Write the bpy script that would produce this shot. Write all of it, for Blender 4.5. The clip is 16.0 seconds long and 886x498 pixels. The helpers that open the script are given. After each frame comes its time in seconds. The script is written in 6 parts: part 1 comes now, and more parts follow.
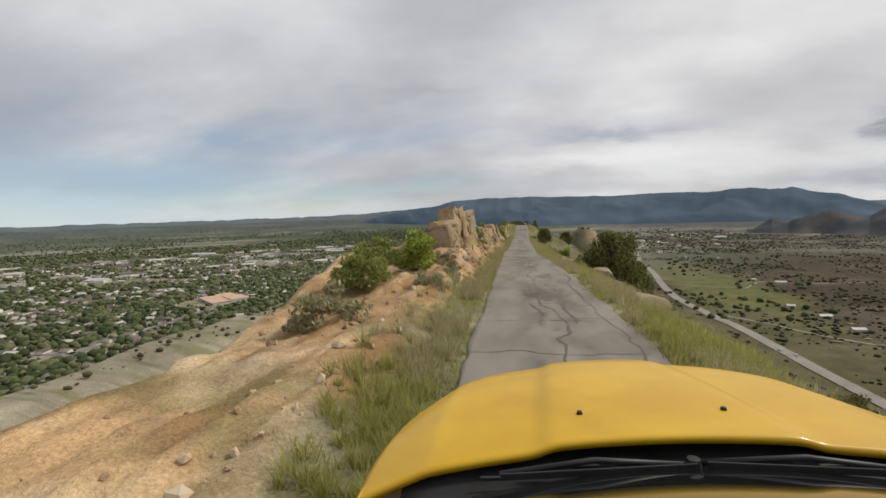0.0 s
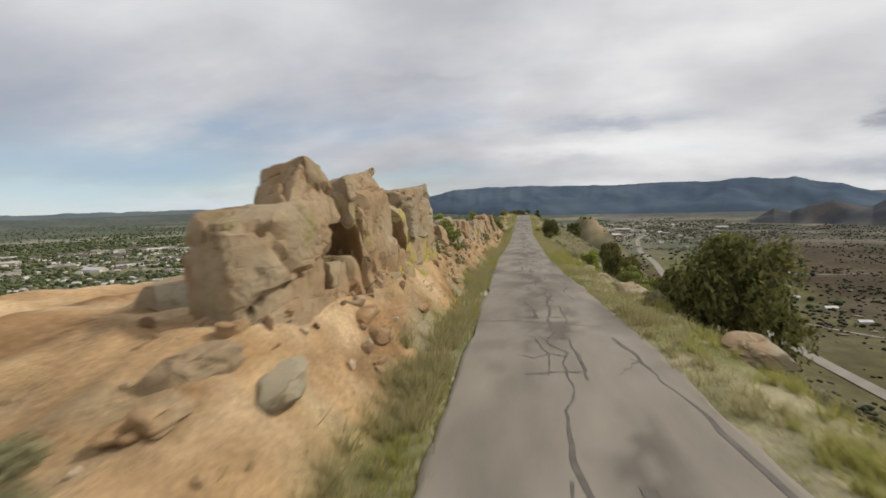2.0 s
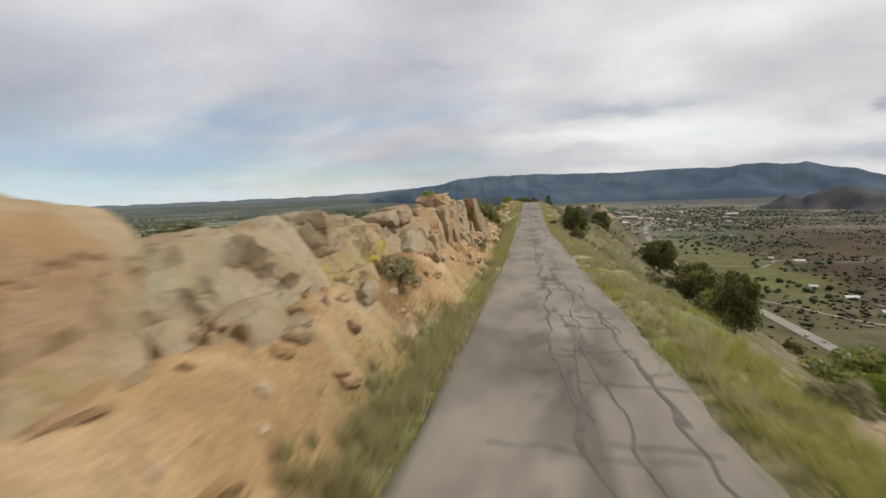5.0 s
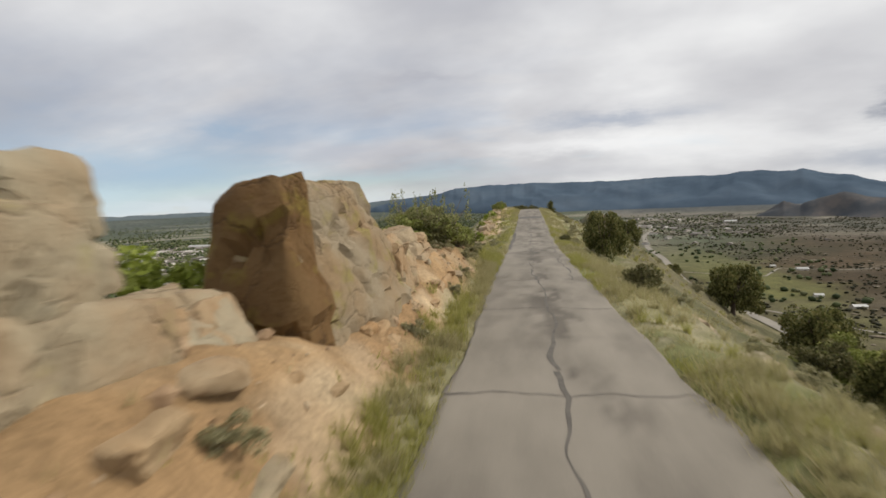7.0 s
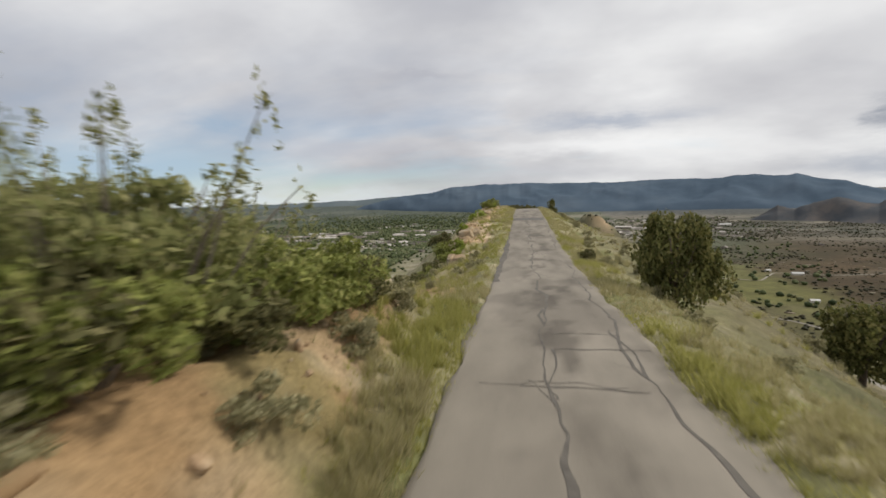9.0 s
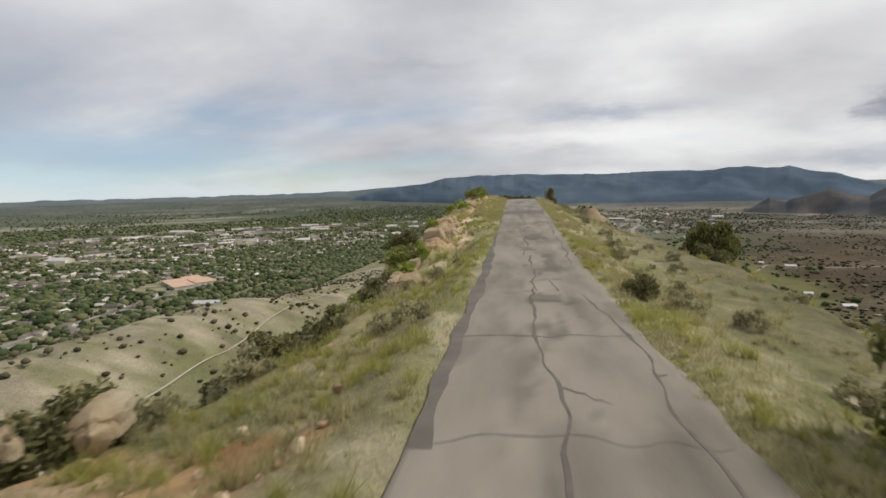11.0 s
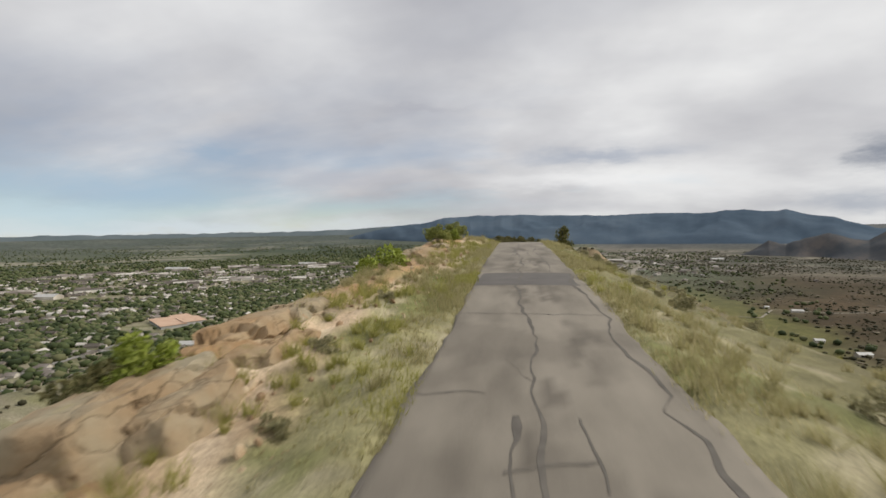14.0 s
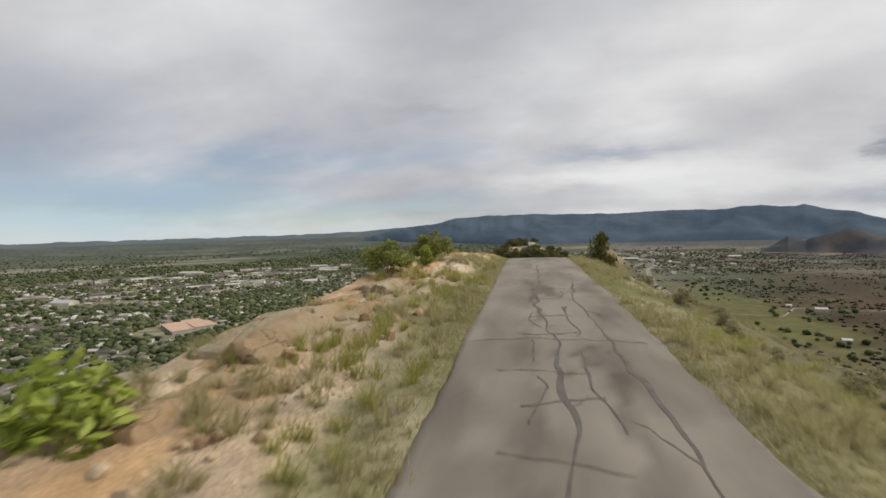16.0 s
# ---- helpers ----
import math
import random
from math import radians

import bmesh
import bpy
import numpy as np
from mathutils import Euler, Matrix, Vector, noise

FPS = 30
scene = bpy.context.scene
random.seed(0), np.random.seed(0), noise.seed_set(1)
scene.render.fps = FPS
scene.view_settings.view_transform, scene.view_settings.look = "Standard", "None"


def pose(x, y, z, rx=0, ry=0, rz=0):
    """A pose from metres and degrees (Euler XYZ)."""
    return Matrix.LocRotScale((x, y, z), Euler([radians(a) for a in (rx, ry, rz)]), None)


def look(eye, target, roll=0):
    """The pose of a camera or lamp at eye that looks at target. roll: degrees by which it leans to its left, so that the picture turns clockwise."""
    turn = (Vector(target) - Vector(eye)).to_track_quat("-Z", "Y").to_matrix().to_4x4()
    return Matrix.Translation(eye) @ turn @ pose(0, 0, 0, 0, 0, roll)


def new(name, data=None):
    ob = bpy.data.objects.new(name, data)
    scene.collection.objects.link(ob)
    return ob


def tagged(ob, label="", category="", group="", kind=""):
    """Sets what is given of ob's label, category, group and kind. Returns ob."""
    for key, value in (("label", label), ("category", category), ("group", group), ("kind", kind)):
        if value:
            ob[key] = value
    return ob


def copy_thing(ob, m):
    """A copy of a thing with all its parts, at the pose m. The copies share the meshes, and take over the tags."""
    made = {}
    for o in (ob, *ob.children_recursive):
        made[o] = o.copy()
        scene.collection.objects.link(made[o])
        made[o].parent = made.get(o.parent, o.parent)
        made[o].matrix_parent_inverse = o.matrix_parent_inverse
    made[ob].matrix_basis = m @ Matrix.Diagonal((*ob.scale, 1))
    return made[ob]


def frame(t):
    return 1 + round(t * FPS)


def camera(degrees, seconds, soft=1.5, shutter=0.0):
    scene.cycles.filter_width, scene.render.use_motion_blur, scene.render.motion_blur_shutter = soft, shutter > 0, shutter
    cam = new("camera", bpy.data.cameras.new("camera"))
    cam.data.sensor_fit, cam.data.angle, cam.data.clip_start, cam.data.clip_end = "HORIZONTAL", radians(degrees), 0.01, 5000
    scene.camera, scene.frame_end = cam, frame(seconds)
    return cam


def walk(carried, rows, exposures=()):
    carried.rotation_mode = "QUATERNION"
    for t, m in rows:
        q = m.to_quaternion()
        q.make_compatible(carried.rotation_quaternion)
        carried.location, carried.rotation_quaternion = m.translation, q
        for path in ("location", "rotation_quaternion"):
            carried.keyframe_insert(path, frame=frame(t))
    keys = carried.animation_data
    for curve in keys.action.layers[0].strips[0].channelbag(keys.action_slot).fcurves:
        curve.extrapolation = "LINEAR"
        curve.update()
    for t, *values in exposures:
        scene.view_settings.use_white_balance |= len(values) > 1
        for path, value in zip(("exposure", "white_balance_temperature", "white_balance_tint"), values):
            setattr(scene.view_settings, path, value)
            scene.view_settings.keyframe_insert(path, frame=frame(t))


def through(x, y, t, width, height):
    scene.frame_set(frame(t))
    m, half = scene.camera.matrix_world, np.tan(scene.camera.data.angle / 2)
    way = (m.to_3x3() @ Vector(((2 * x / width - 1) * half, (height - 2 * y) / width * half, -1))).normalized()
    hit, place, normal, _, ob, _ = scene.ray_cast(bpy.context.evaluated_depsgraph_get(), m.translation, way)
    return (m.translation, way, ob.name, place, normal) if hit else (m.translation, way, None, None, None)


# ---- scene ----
# The camera rides on the roof of a yellow off-roader along a narrow ridge-top lane.
cam = camera(88.8, 16.0, soft=1.6, shutter=0.35)

PATH = (  # t, x, y, z, yaw, pitch, lean
    (0.0, -0.38, 0.00, 2.02, 9.89, -4.49, 1.88),
    (0.5, -0.43, 3.50, 1.96, 9.90, -4.88, 2.07),
    (1.0, -0.50, 7.12, 1.89, 9.87, -5.17, 1.96),
    (1.5, -0.56, 10.57, 1.81, 9.88, -5.41, 1.95),
    (2.0, -0.59, 13.96, 1.71, 9.94, -5.85, 1.77),
    (2.5, -0.64, 17.23, 1.60, 9.98, -6.39, 1.91),
    (3.0, -0.77, 20.82, 1.43, 10.12, -6.89, 1.86),
    (3.5, -0.84, 24.28, 1.26, 10.42, -6.93, 2.12),
    (4.0, -0.89, 27.99, 1.08, 10.73, -7.24, 1.98),
    (6.5, -0.87, 52.25, -0.05, 10.53, -6.33, 3.04),
    (7.0, -0.88, 56.07, -0.21, 10.40, -5.97, 2.74),
    (7.5, -0.97, 59.62, -0.34, 10.22, -5.92, 2.16),
    (8.0, -1.00, 62.86, -0.43, 10.12, -5.76, 2.25),
    (8.5, -1.06, 65.77, -0.52, 9.92, -6.01, 1.75),
    (9.0, -1.03, 69.04, -0.62, 9.75, -6.17, 1.76),
    (11.5, -0.87, 82.24, -1.10, 8.64, -7.44, 1.25),
    (12.0, -0.81, 85.34, -1.23, 8.63, -6.76, 0.32),
    (12.5, -0.81, 88.72, -1.29, 8.56, -5.82, -0.62),
    (13.0, -0.79, 92.06, -1.34, 8.54, -4.89, -0.82),
    (13.5, -0.69, 95.69, -1.28, 8.57, -3.22, 0.32),
    (14.0, -0.61, 99.07, -1.18, 8.76, -2.34, 0.91),
    (14.5, -0.63, 102.18, -1.06, 8.91, -1.62, 1.27),
    (15.0, -0.62, 105.58, -0.90, 9.32, -1.37, 1.87),
    (15.5, -0.67, 108.67, -0.75, 9.86, -1.83, 1.76),
    (16.0, -0.69, 111.55, -0.61, 10.20, -2.23, 1.77),
)


def aim(x, y, z, yaw, pitch, lean):
    return pose(x, y, z, 0, 0, yaw) @ pose(0, 0, 0, 90 + pitch) @ pose(0, 0, 0, 0, 0, -lean)


rows = [(r[0], aim(*r[1:])) for r in PATH]
rows.insert(1, (1 / 30, aim(*PATH[0][1:])))
walk(cam, rows, ((0.0, -0.14), (2.0, -0.08), (3.0, -0.02), (12.5, -0.03), (14.0, -0.10), (16.0, -0.17)))

# ---------------------------------------------------------------- sky and light
SUN_EL, SUN_AZ = 42.0, 66.0  # degrees; azimuth clockwise from +y


def build_world():
    world = bpy.data.worlds.new("overcast_sky")
    scene.world = world
    world.use_nodes = True
    nt = world.node_tree
    nt.nodes.clear()
    N, L = nt.nodes.new, nt.links.new
    sky = N("ShaderNodeTexSky")
    sky.sky_type, sky.sun_disc = "NISHITA", False
    sky.sun_elevation, sky.sun_rotation = radians(SUN_EL), radians(SUN_AZ)
    sky.altitude, sky.dust_density = 1700, 0.6
    blue = N("ShaderNodeVectorMath")
    blue.operation = "SCALE"
    blue.inputs["Scale"].default_value = 0.10
    L(sky.outputs[0], blue.inputs[0])
    tc = N("ShaderNodeTexCoord")
    sep = N("ShaderNodeSeparateXYZ")
    L(tc.outputs["Generated"], sep.inputs[0])
    # the cloud deck is a flat layer high overhead
    zz = N("ShaderNodeMath")
    zz.operation = "MAXIMUM"
    zz.inputs[1].default_value = 0.0
    L(sep.outputs["Z"], zz.inputs[0])
    za = N("ShaderNodeMath")
    za.operation = "ADD"
    za.inputs[1].default_value = 0.30
    L(zz.outputs[0], za.inputs[0])
    flat = N("ShaderNodeVectorMath")
    flat.operation = "DIVIDE"
    comb = N("ShaderNodeCombineXYZ")
    L(za.outputs[0], comb.inputs[0]), L(za.outputs[0], comb.inputs[1])
    comb.inputs[2].default_value = 1.0
    L(tc.outputs["Generated"], flat.inputs[0]), L(comb.outputs[0], flat.inputs[1])

    def noisy(scale, detail, rough, dist, off, stretch=(1, 1, 1)):
        m = N("ShaderNodeMapping")
        m.inputs["Location"].default_value = off
        m.inputs["Scale"].default_value = stretch
        L(flat.outputs[0], m.inputs[0])
        n = N("ShaderNodeTexNoise")
        n.inputs["Scale"].default_value, n.inputs["Detail"].default_value = scale, detail
        n.inputs["Roughness"].default_value, n.inputs["Distortion"].default_value = rough, dist
        L(m.outputs[0], n.inputs["Vector"])
        return n.outputs["Fac"]

    def ramp(src, stops):
        r = N("ShaderNodeValToRGB")
        L(src, r.inputs[0])
        while len(r.color_ramp.elements) < len(stops):
            r.color_ramp.elements.new(0.5)
        for e, (p, c) in zip(r.color_ramp.elements, stops):
            e.position, e.color = p, (*c, 1)
        return r.outputs["Color"]

    # soft grey billows
    lean = N("ShaderNodeMath")
    lean.operation = "MULTIPLY_ADD"
    lean.inputs[1].default_value = 0.05
    side = N("ShaderNodeSeparateXYZ")
    L(flat.outputs[0], side.inputs[0])
    L(side.outputs["X"], lean.inputs[0]), L(noisy(1.0, 5, 0.5, 0.0, (2.9, 0.4, 0), (1, 1.15, 0.2)), lean.inputs[2])
    soft = ramp(lean.outputs[0], ((0.28, (0.50, 0.50, 0.53)), (0.47, (0.68, 0.68, 0.695)), (0.66, (0.92, 0.92, 0.915))))
    streak = ramp(noisy(0.8, 5, 0.5, 0.0, (7.1, 3.2, 0), (0.7, 2.8, 0.2)), ((0.42, (1.02, 1.02, 1.02)), (0.64, (0.95, 0.953, 0.965))))
    deck = N("ShaderNodeMix")
    deck.data_type, deck.blend_type = "RGBA", "MULTIPLY"
    deck.inputs["Factor"].default_value = 1.0
    veil = N("ShaderNodeMapRange")
    veil.inputs["From Max"].default_value, veil.inputs["To Min"].default_value = 0.16, 0.86
    L(zz.outputs[0], veil.inputs["Value"])
    dim = N("ShaderNodeVectorMath")
    dim.operation = "SCALE"
    L(soft, dim.inputs[0]), L(veil.outputs[0], dim.inputs["Scale"])
    L(dim.outputs[0], deck.inputs["A"]), L(streak, deck.inputs["B"])
    # thin places low over the plain, where the blue shows through
    gap = N("ShaderNodeMapRange")
    gap.inputs["From Min"].default_value, gap.inputs["From Max"].default_value = 0.47, 0.68
    gap.inputs["To Max"].default_value = 0.8
    west = N("ShaderNodeSeparateXYZ")
    L(flat.outputs[0], west.inputs[0])
    open_w = N("ShaderNodeMath")
    open_w.operation = "MULTIPLY_ADD"
    open_w.inputs[1].default_value = -0.09
    L(west.outputs["X"], open_w.inputs[0]), L(noisy(0.6, 6, 0.55, 0.0, (0.6, 1.9, 0), (1, 2.2, 0.2)), open_w.inputs[2])
    L(open_w.outputs[0], gap.inputs["Value"])
    low = N("ShaderNodeMapRange")
    low.inputs["From Min"].default_value, low.inputs["From Max"].default_value = 0.05, 0.34
    low.inputs["To Min"].default_value, low.inputs["To Max"].default_value = 1.0, 0.12
    L(zz.outputs[0], low.inputs["Value"])
    thin = N("ShaderNodeMath")
    thin.operation = "MULTIPLY"
    L(gap.outputs[0], thin.inputs[0]), L(low.outputs[0], thin.inputs[1])
    mix = N("ShaderNodeMix")
    mix.data_type = "RGBA"
    L(thin.outputs[0], mix.inputs["Factor"]), L(deck.outputs["Result"], mix.inputs["A"]), L(blue.outputs[0], mix.inputs["B"])
    # single clouds and clear places: bearing, height, half-sizes in degrees, colour, weight
    def sums(op, a, b=0.0, c=0.0):
        n = N("ShaderNodeMath")
        n.operation = op
        for k, v in enumerate((a, b, c)):
            if isinstance(v, (int, float)):
                n.inputs[k].default_value = v
            else:
                L(v, n.inputs[k])
        return n.outputs[0]

    ragged = N("ShaderNodeTexNoise")
    ragged.inputs["Scale"].default_value, ragged.inputs["Detail"].default_value, ragged.inputs["Roughness"].default_value = 9.0, 7, 0.62
    stretch = N("ShaderNodeMapping")
    stretch.inputs["Scale"].default_value = (1, 1, 3.2)
    L(tc.outputs["Generated"], stretch.inputs[0]), L(stretch.outputs[0], ragged.inputs["Vector"])
    split = N("ShaderNodeSeparateXYZ")
    L(ragged.outputs["Color"], split.inputs[0])
    bearing = sums("MULTIPLY_ADD", sums("ARCTAN2", sep.outputs["X"], sep.outputs["Y"]), 57.2958, sums("MULTIPLY_ADD", split.outputs["X"], 12.0, -6.0))
    height = sums("MULTIPLY_ADD", sums("ARCSINE", sep.outputs["Z"]), 57.2958, sums("MULTIPLY_ADD", split.outputs["Y"], 3.6, -1.8))
    colour = mix.outputs["Result"]
    for a, e, wa, we, c, k in (
        (-42, 0.4, 34, 1.1, (0.70, 0.77, 0.81), 0.85),
        (-50, 2.0, 13, 1.5, (0.58, 0.73, 0.81), 0.75),
        (-44, 4.8, 9, 1.9, (0.42, 0.56, 0.69), 0.8),
        (-34.3, 9.2, 2.6, 1.0, (0.36, 0.47, 0.60), 0.8),
        (-22, 6.6, 9, 1.4, (0.52, 0.53, 0.585), 0.65),
        (-54, 10.5, 5, 3.0, (0.47, 0.47, 0.49), 0.5),
        (-12.3, 15.0, 5, 0.5, (0.47, 0.48, 0.53), 0.75),
        (0, 3.0, 13, 1.0, (0.58, 0.59, 0.63), 0.5),
        (10, 5.9, 12, 0.9, (0.93, 0.93, 0.93), 0.75),
        (24, 4.4, 8, 1.1, (0.88, 0.88, 0.88), 0.55),
        (10, 8.7, 8, 0.8, (0.42, 0.465, 0.55), 0.8),
        (35, 2.3, 6, 0.9, (0.40, 0.44, 0.51), 0.7),
        (36.0, 6.4, 2.9, 1.5, (0.30, 0.325, 0.38), 1.0),
    ):
        across, up = sums("MULTIPLY_ADD", bearing, 1 / wa, -a / wa), sums("MULTIPLY_ADD", height, 1 / we, -e / we)
        far = sums("ADD", sums("MULTIPLY", across, across), sums("MULTIPLY", up, up))
        shape = sums("MULTIPLY", sums("EXPONENT", sums("MULTIPLY", far, -1.0)), k)
        laid = N("ShaderNodeMix")
        laid.data_type = "RGBA"
        L(shape, laid.inputs["Factor"]), L(colour, laid.inputs["A"])
        laid.inputs["B"].default_value = (*c, 1)
        colour = laid.outputs["Result"]
    bg = N("ShaderNodeBackground")
    L(colour, bg.inputs[0])
    bg.inputs[1].default_value = 1.0
    out = N("ShaderNodeOutputWorld")
    L(bg.outputs[0], out.inputs[0])


build_world()
sun_data = bpy.data.lights.new("sun", "SUN")
sun_data.energy, sun_data.angle, sun_data.color = 3.1, radians(7), (1.0, 0.94, 0.84)
sun = new("sun", sun_data)
sun_dir = Vector((math.sin(radians(SUN_AZ)) * math.cos(radians(SUN_EL)), math.cos(radians(SUN_AZ)) * math.cos(radians(SUN_EL)), math.sin(radians(SUN_EL))))
sun.matrix_world = look(sun_dir * 300, (0, 0, 0))


# ---------------------------------------------------------------- materials
def principled(name):
    m = bpy.data.materials.new(name)
    m.use_nodes = True
    return m, m.node_tree, m.node_tree.nodes["Principled BSDF"]


def stained(name, colors, scale=4.0, rough=0.9, bump=0.3, fine=40.0, metal=0.0, coat=0.0, dist=0.02, per="", spread=0.25, stretch=(1, 1, 1), spec=0.3):
    """A surface whose colour wanders between two or three tones at two scales, with grain as relief."""
    m, nt, b = principled(name)
    N, L = nt.nodes.new, nt.links.new
    tc = N("ShaderNodeTexCoord")
    mp = N("ShaderNodeMapping")
    mp.inputs["Scale"].default_value = stretch
    L(tc.outputs["Object"], mp.inputs[0])
    big = N("ShaderNodeTexNoise")
    big.inputs["Scale"].default_value, big.inputs["Detail"].default_value = scale, 6
    small = N("ShaderNodeTexNoise")
    small.inputs["Scale"].default_value, small.inputs["Detail"].default_value = fine, 5
    small.inputs["Roughness"].default_value = 0.7
    L(mp.outputs[0], big.inputs["Vector"]), L(mp.outputs[0], small.inputs["Vector"])
    add = N("ShaderNodeMath")
    add.operation = "MULTIPLY_ADD"
    add.inputs[1].default_value = 0.35
    L(small.outputs["Fac"], add.inputs[0]), L(big.outputs["Fac"], add.inputs[2])
    src = add.outputs[0]
    if per:
        info = N("ShaderNodeObjectInfo") if per == "object" else N("ShaderNodeNewGeometry")
        rnd = N("ShaderNodeMath")
        rnd.operation = "MULTIPLY_ADD"
        rnd.inputs[1].default_value = spread
        L(info.outputs["Random" if per == "object" else "Random Per Island"], rnd.inputs[0])
        L(src, rnd.inputs[2])
        sub = N("ShaderNodeMath")
        sub.operation = "SUBTRACT"
        sub.inputs[1].default_value = spread / 2
        L(rnd.outputs[0], sub.inputs[0])
        src = sub.outputs[0]
    ramp = N("ShaderNodeValToRGB")
    L(src, ramp.inputs[0])
    lo, hi = 0.45, 0.92
    while len(ramp.color_ramp.elements) < len(colors):
        ramp.color_ramp.elements.new(0.5)
    for i, (e, c) in enumerate(zip(ramp.color_ramp.elements, colors)):
        e.position, e.color = lo + (hi - lo) * i / (len(colors) - 1), (*c, 1)
    L(ramp.outputs["Color"], b.inputs["Base Color"])
    b.inputs["Roughness"].default_value, b.inputs["Metallic"].default_value = rough, metal
    b.inputs["Coat Weight"].default_value = coat
    b.inputs["Specular IOR Level"].default_value = spec
    if bump:
        bp = N("ShaderNodeBump")
        bp.inputs["Strength"].default_value, bp.inputs["Distance"].default_value = bump, dist
        L(add.outputs[0], bp.inputs["Height"])
        L(bp.outputs["Normal"], b.inputs["Normal"])
    return m


def leafy(name, colors, rough=0.75, through=0.3):
    """Leaves and blades: every one takes a tone of its own; a little light comes through."""
    m, nt, b = principled(name)
    N, L = nt.nodes.new, nt.links.new
    geo = N("ShaderNodeNewGeometry")
    ramp = N("ShaderNodeValToRGB")
    while len(ramp.color_ramp.elements) < len(colors):
        ramp.color_ramp.elements.new(0.5)
    for i, (e, c) in enumerate(zip(ramp.color_ramp.elements, colors)):
        e.position, e.color = i / (len(colors) - 1), (*c, 1)
    L(geo.outputs["Random Per Island"], ramp.inputs[0])
    L(ramp.outputs["Color"], b.inputs["Base Color"])
    b.inputs["Roughness"].default_value = rough
    b.inputs["Specular IOR Level"].default_value = 0.2
    tr = N("ShaderNodeBsdfTranslucent")
    L(ramp.outputs["Color"], tr.inputs["Color"])
    mix = N("ShaderNodeMixShader")
    mix.inputs[0].default_value = through
    out = nt.nodes["Material Output"]
    L(b.outputs[0], mix.inputs[1]), L(tr.outputs[0], mix.inputs[2]), L(mix.outputs[0], out.inputs["Surface"])
    return m


def strata(name, pale, warm, dark, lichen, lo=0.60, top=0.6):
    """Tilted sandstone: bedding bands, iron stains, lichen spots, cracks as relief."""
    m, nt, b = principled(name)
    N, L = nt.nodes.new, nt.links.new
    tc = N("ShaderNodeTexCoord")
    info = N("ShaderNodeObjectInfo")
    shift = N("ShaderNodeVectorMath")
    shift.operation = "MULTIPLY_ADD"
    shift.inputs[1].default_value = (1, 1, 1)
    off = N("ShaderNodeVectorMath")
    off.operation = "SCALE"
    off.inputs["Scale"].default_value = 37.0
    comb = N("ShaderNodeCombineXYZ")
    for k in range(3):
        L(info.outputs["Random"], comb.inputs[k])
    L(comb.outputs[0], off.inputs[0])
    L(tc.outputs["Object"], shift.inputs[0]), L(off.outputs[0], shift.inputs[2])

    def nz(scale, detail, rough, stretch=(1, 1, 1), dist=0.0):
        mp = N("ShaderNodeMapping")
        mp.inputs["Scale"].default_value = stretch
        mp.inputs["Rotation"].default_value = (0.2, 0.35, 0)
        L(shift.outputs[0], mp.inputs[0])
        n = N("ShaderNodeTexNoise")
        n.inputs["Scale"].default_value, n.inputs["Detail"].default_value = scale, detail
        n.inputs["Roughness"].default_value, n.inputs["Distortion"].default_value = rough, dist
        L(mp.outputs[0], n.inputs["Vector"])
        return n.outputs["Fac"]

    def mixc(fac, a, bcol, lo, hi, top=1.0):
        r = N("ShaderNodeMapRange")
        r.inputs["From Min"].default_value, r.inputs["From Max"].default_value, r.inputs["To Max"].default_value = lo, hi, top
        L(fac, r.inputs["Value"])
        x = N("ShaderNodeMix")
        x.data_type = "RGBA"
        L(r.outputs[0], x.inputs["Factor"])
        for sock, v in (("A", a), ("B", bcol)):
            if isinstance(v, tuple):
                x.inputs[sock].default_value = (*v, 1)
            else:
                L(v, x.inputs[sock])
        return x.outputs["Result"]

    beds = nz(1.1, 6, 0.62, (0.7, 0.7, 2.6), 0.9)
    blot = nz(0.9, 5, 0.6)
    blot2 = nz(1.7, 5, 0.65, (1, 1, 1.2), 0.3)
    grain = nz(14.0, 6, 0.75)
    spots = nz(5.0, 4, 0.6)
    c = mixc(blot, pale, warm, 0.40, 0.62)
    c = mixc(beds, c, dark, 0.58, 0.76, 0.38)
    c = mixc(blot2, c, lichen, lo, lo + 0.14, top)
    c = mixc(spots, c, dark, 0.58, 0.72, 0.4)
    c = mixc(grain, c, tuple(v * 0.55 for v in warm), 0.55, 0.75, 0.6)
    # thin joints and weathered seams
    warp = N("ShaderNodeTexNoise")
    warp.inputs["Scale"].default_value, warp.inputs["Detail"].default_value = 1.6, 4
    L(shift.outputs[0], warp.inputs["Vector"])
    bent = N("ShaderNodeVectorMath")
    bent.operation = "MULTIPLY_ADD"
    bent.inputs[1].default_value = (0.9, 0.9, 0.9)
    L(warp.outputs["Color"], bent.inputs[0]), L(shift.outputs[0], bent.inputs[2])
    cell = N("ShaderNodeTexVoronoi")
    cell.feature = "DISTANCE_TO_EDGE"
    cell.inputs["Scale"].default_value = 1.15
    L(bent.outputs[0], cell.inputs["Vector"])
    seam = N("ShaderNodeMapRange")
    seam.inputs["From Min"].default_value, seam.inputs["From Max"].default_value = 0.0, 0.035
    seam.inputs["To Min"].default_value, seam.inputs["To Max"].default_value = 1.0, 0.0
    L(cell.outputs["Distance"], seam.inputs["Value"])
    patchy = N("ShaderNodeMath")
    patchy.operation = "MULTIPLY"
    L(seam.outputs[0], patchy.inputs[0]), L(blot, patchy.inputs[1])
    c = mixc(patchy.outputs[0], c, tuple(v * 0.5 for v in dark), 0.25, 0.6, 0.75)
    L(c, b.inputs["Base Color"])
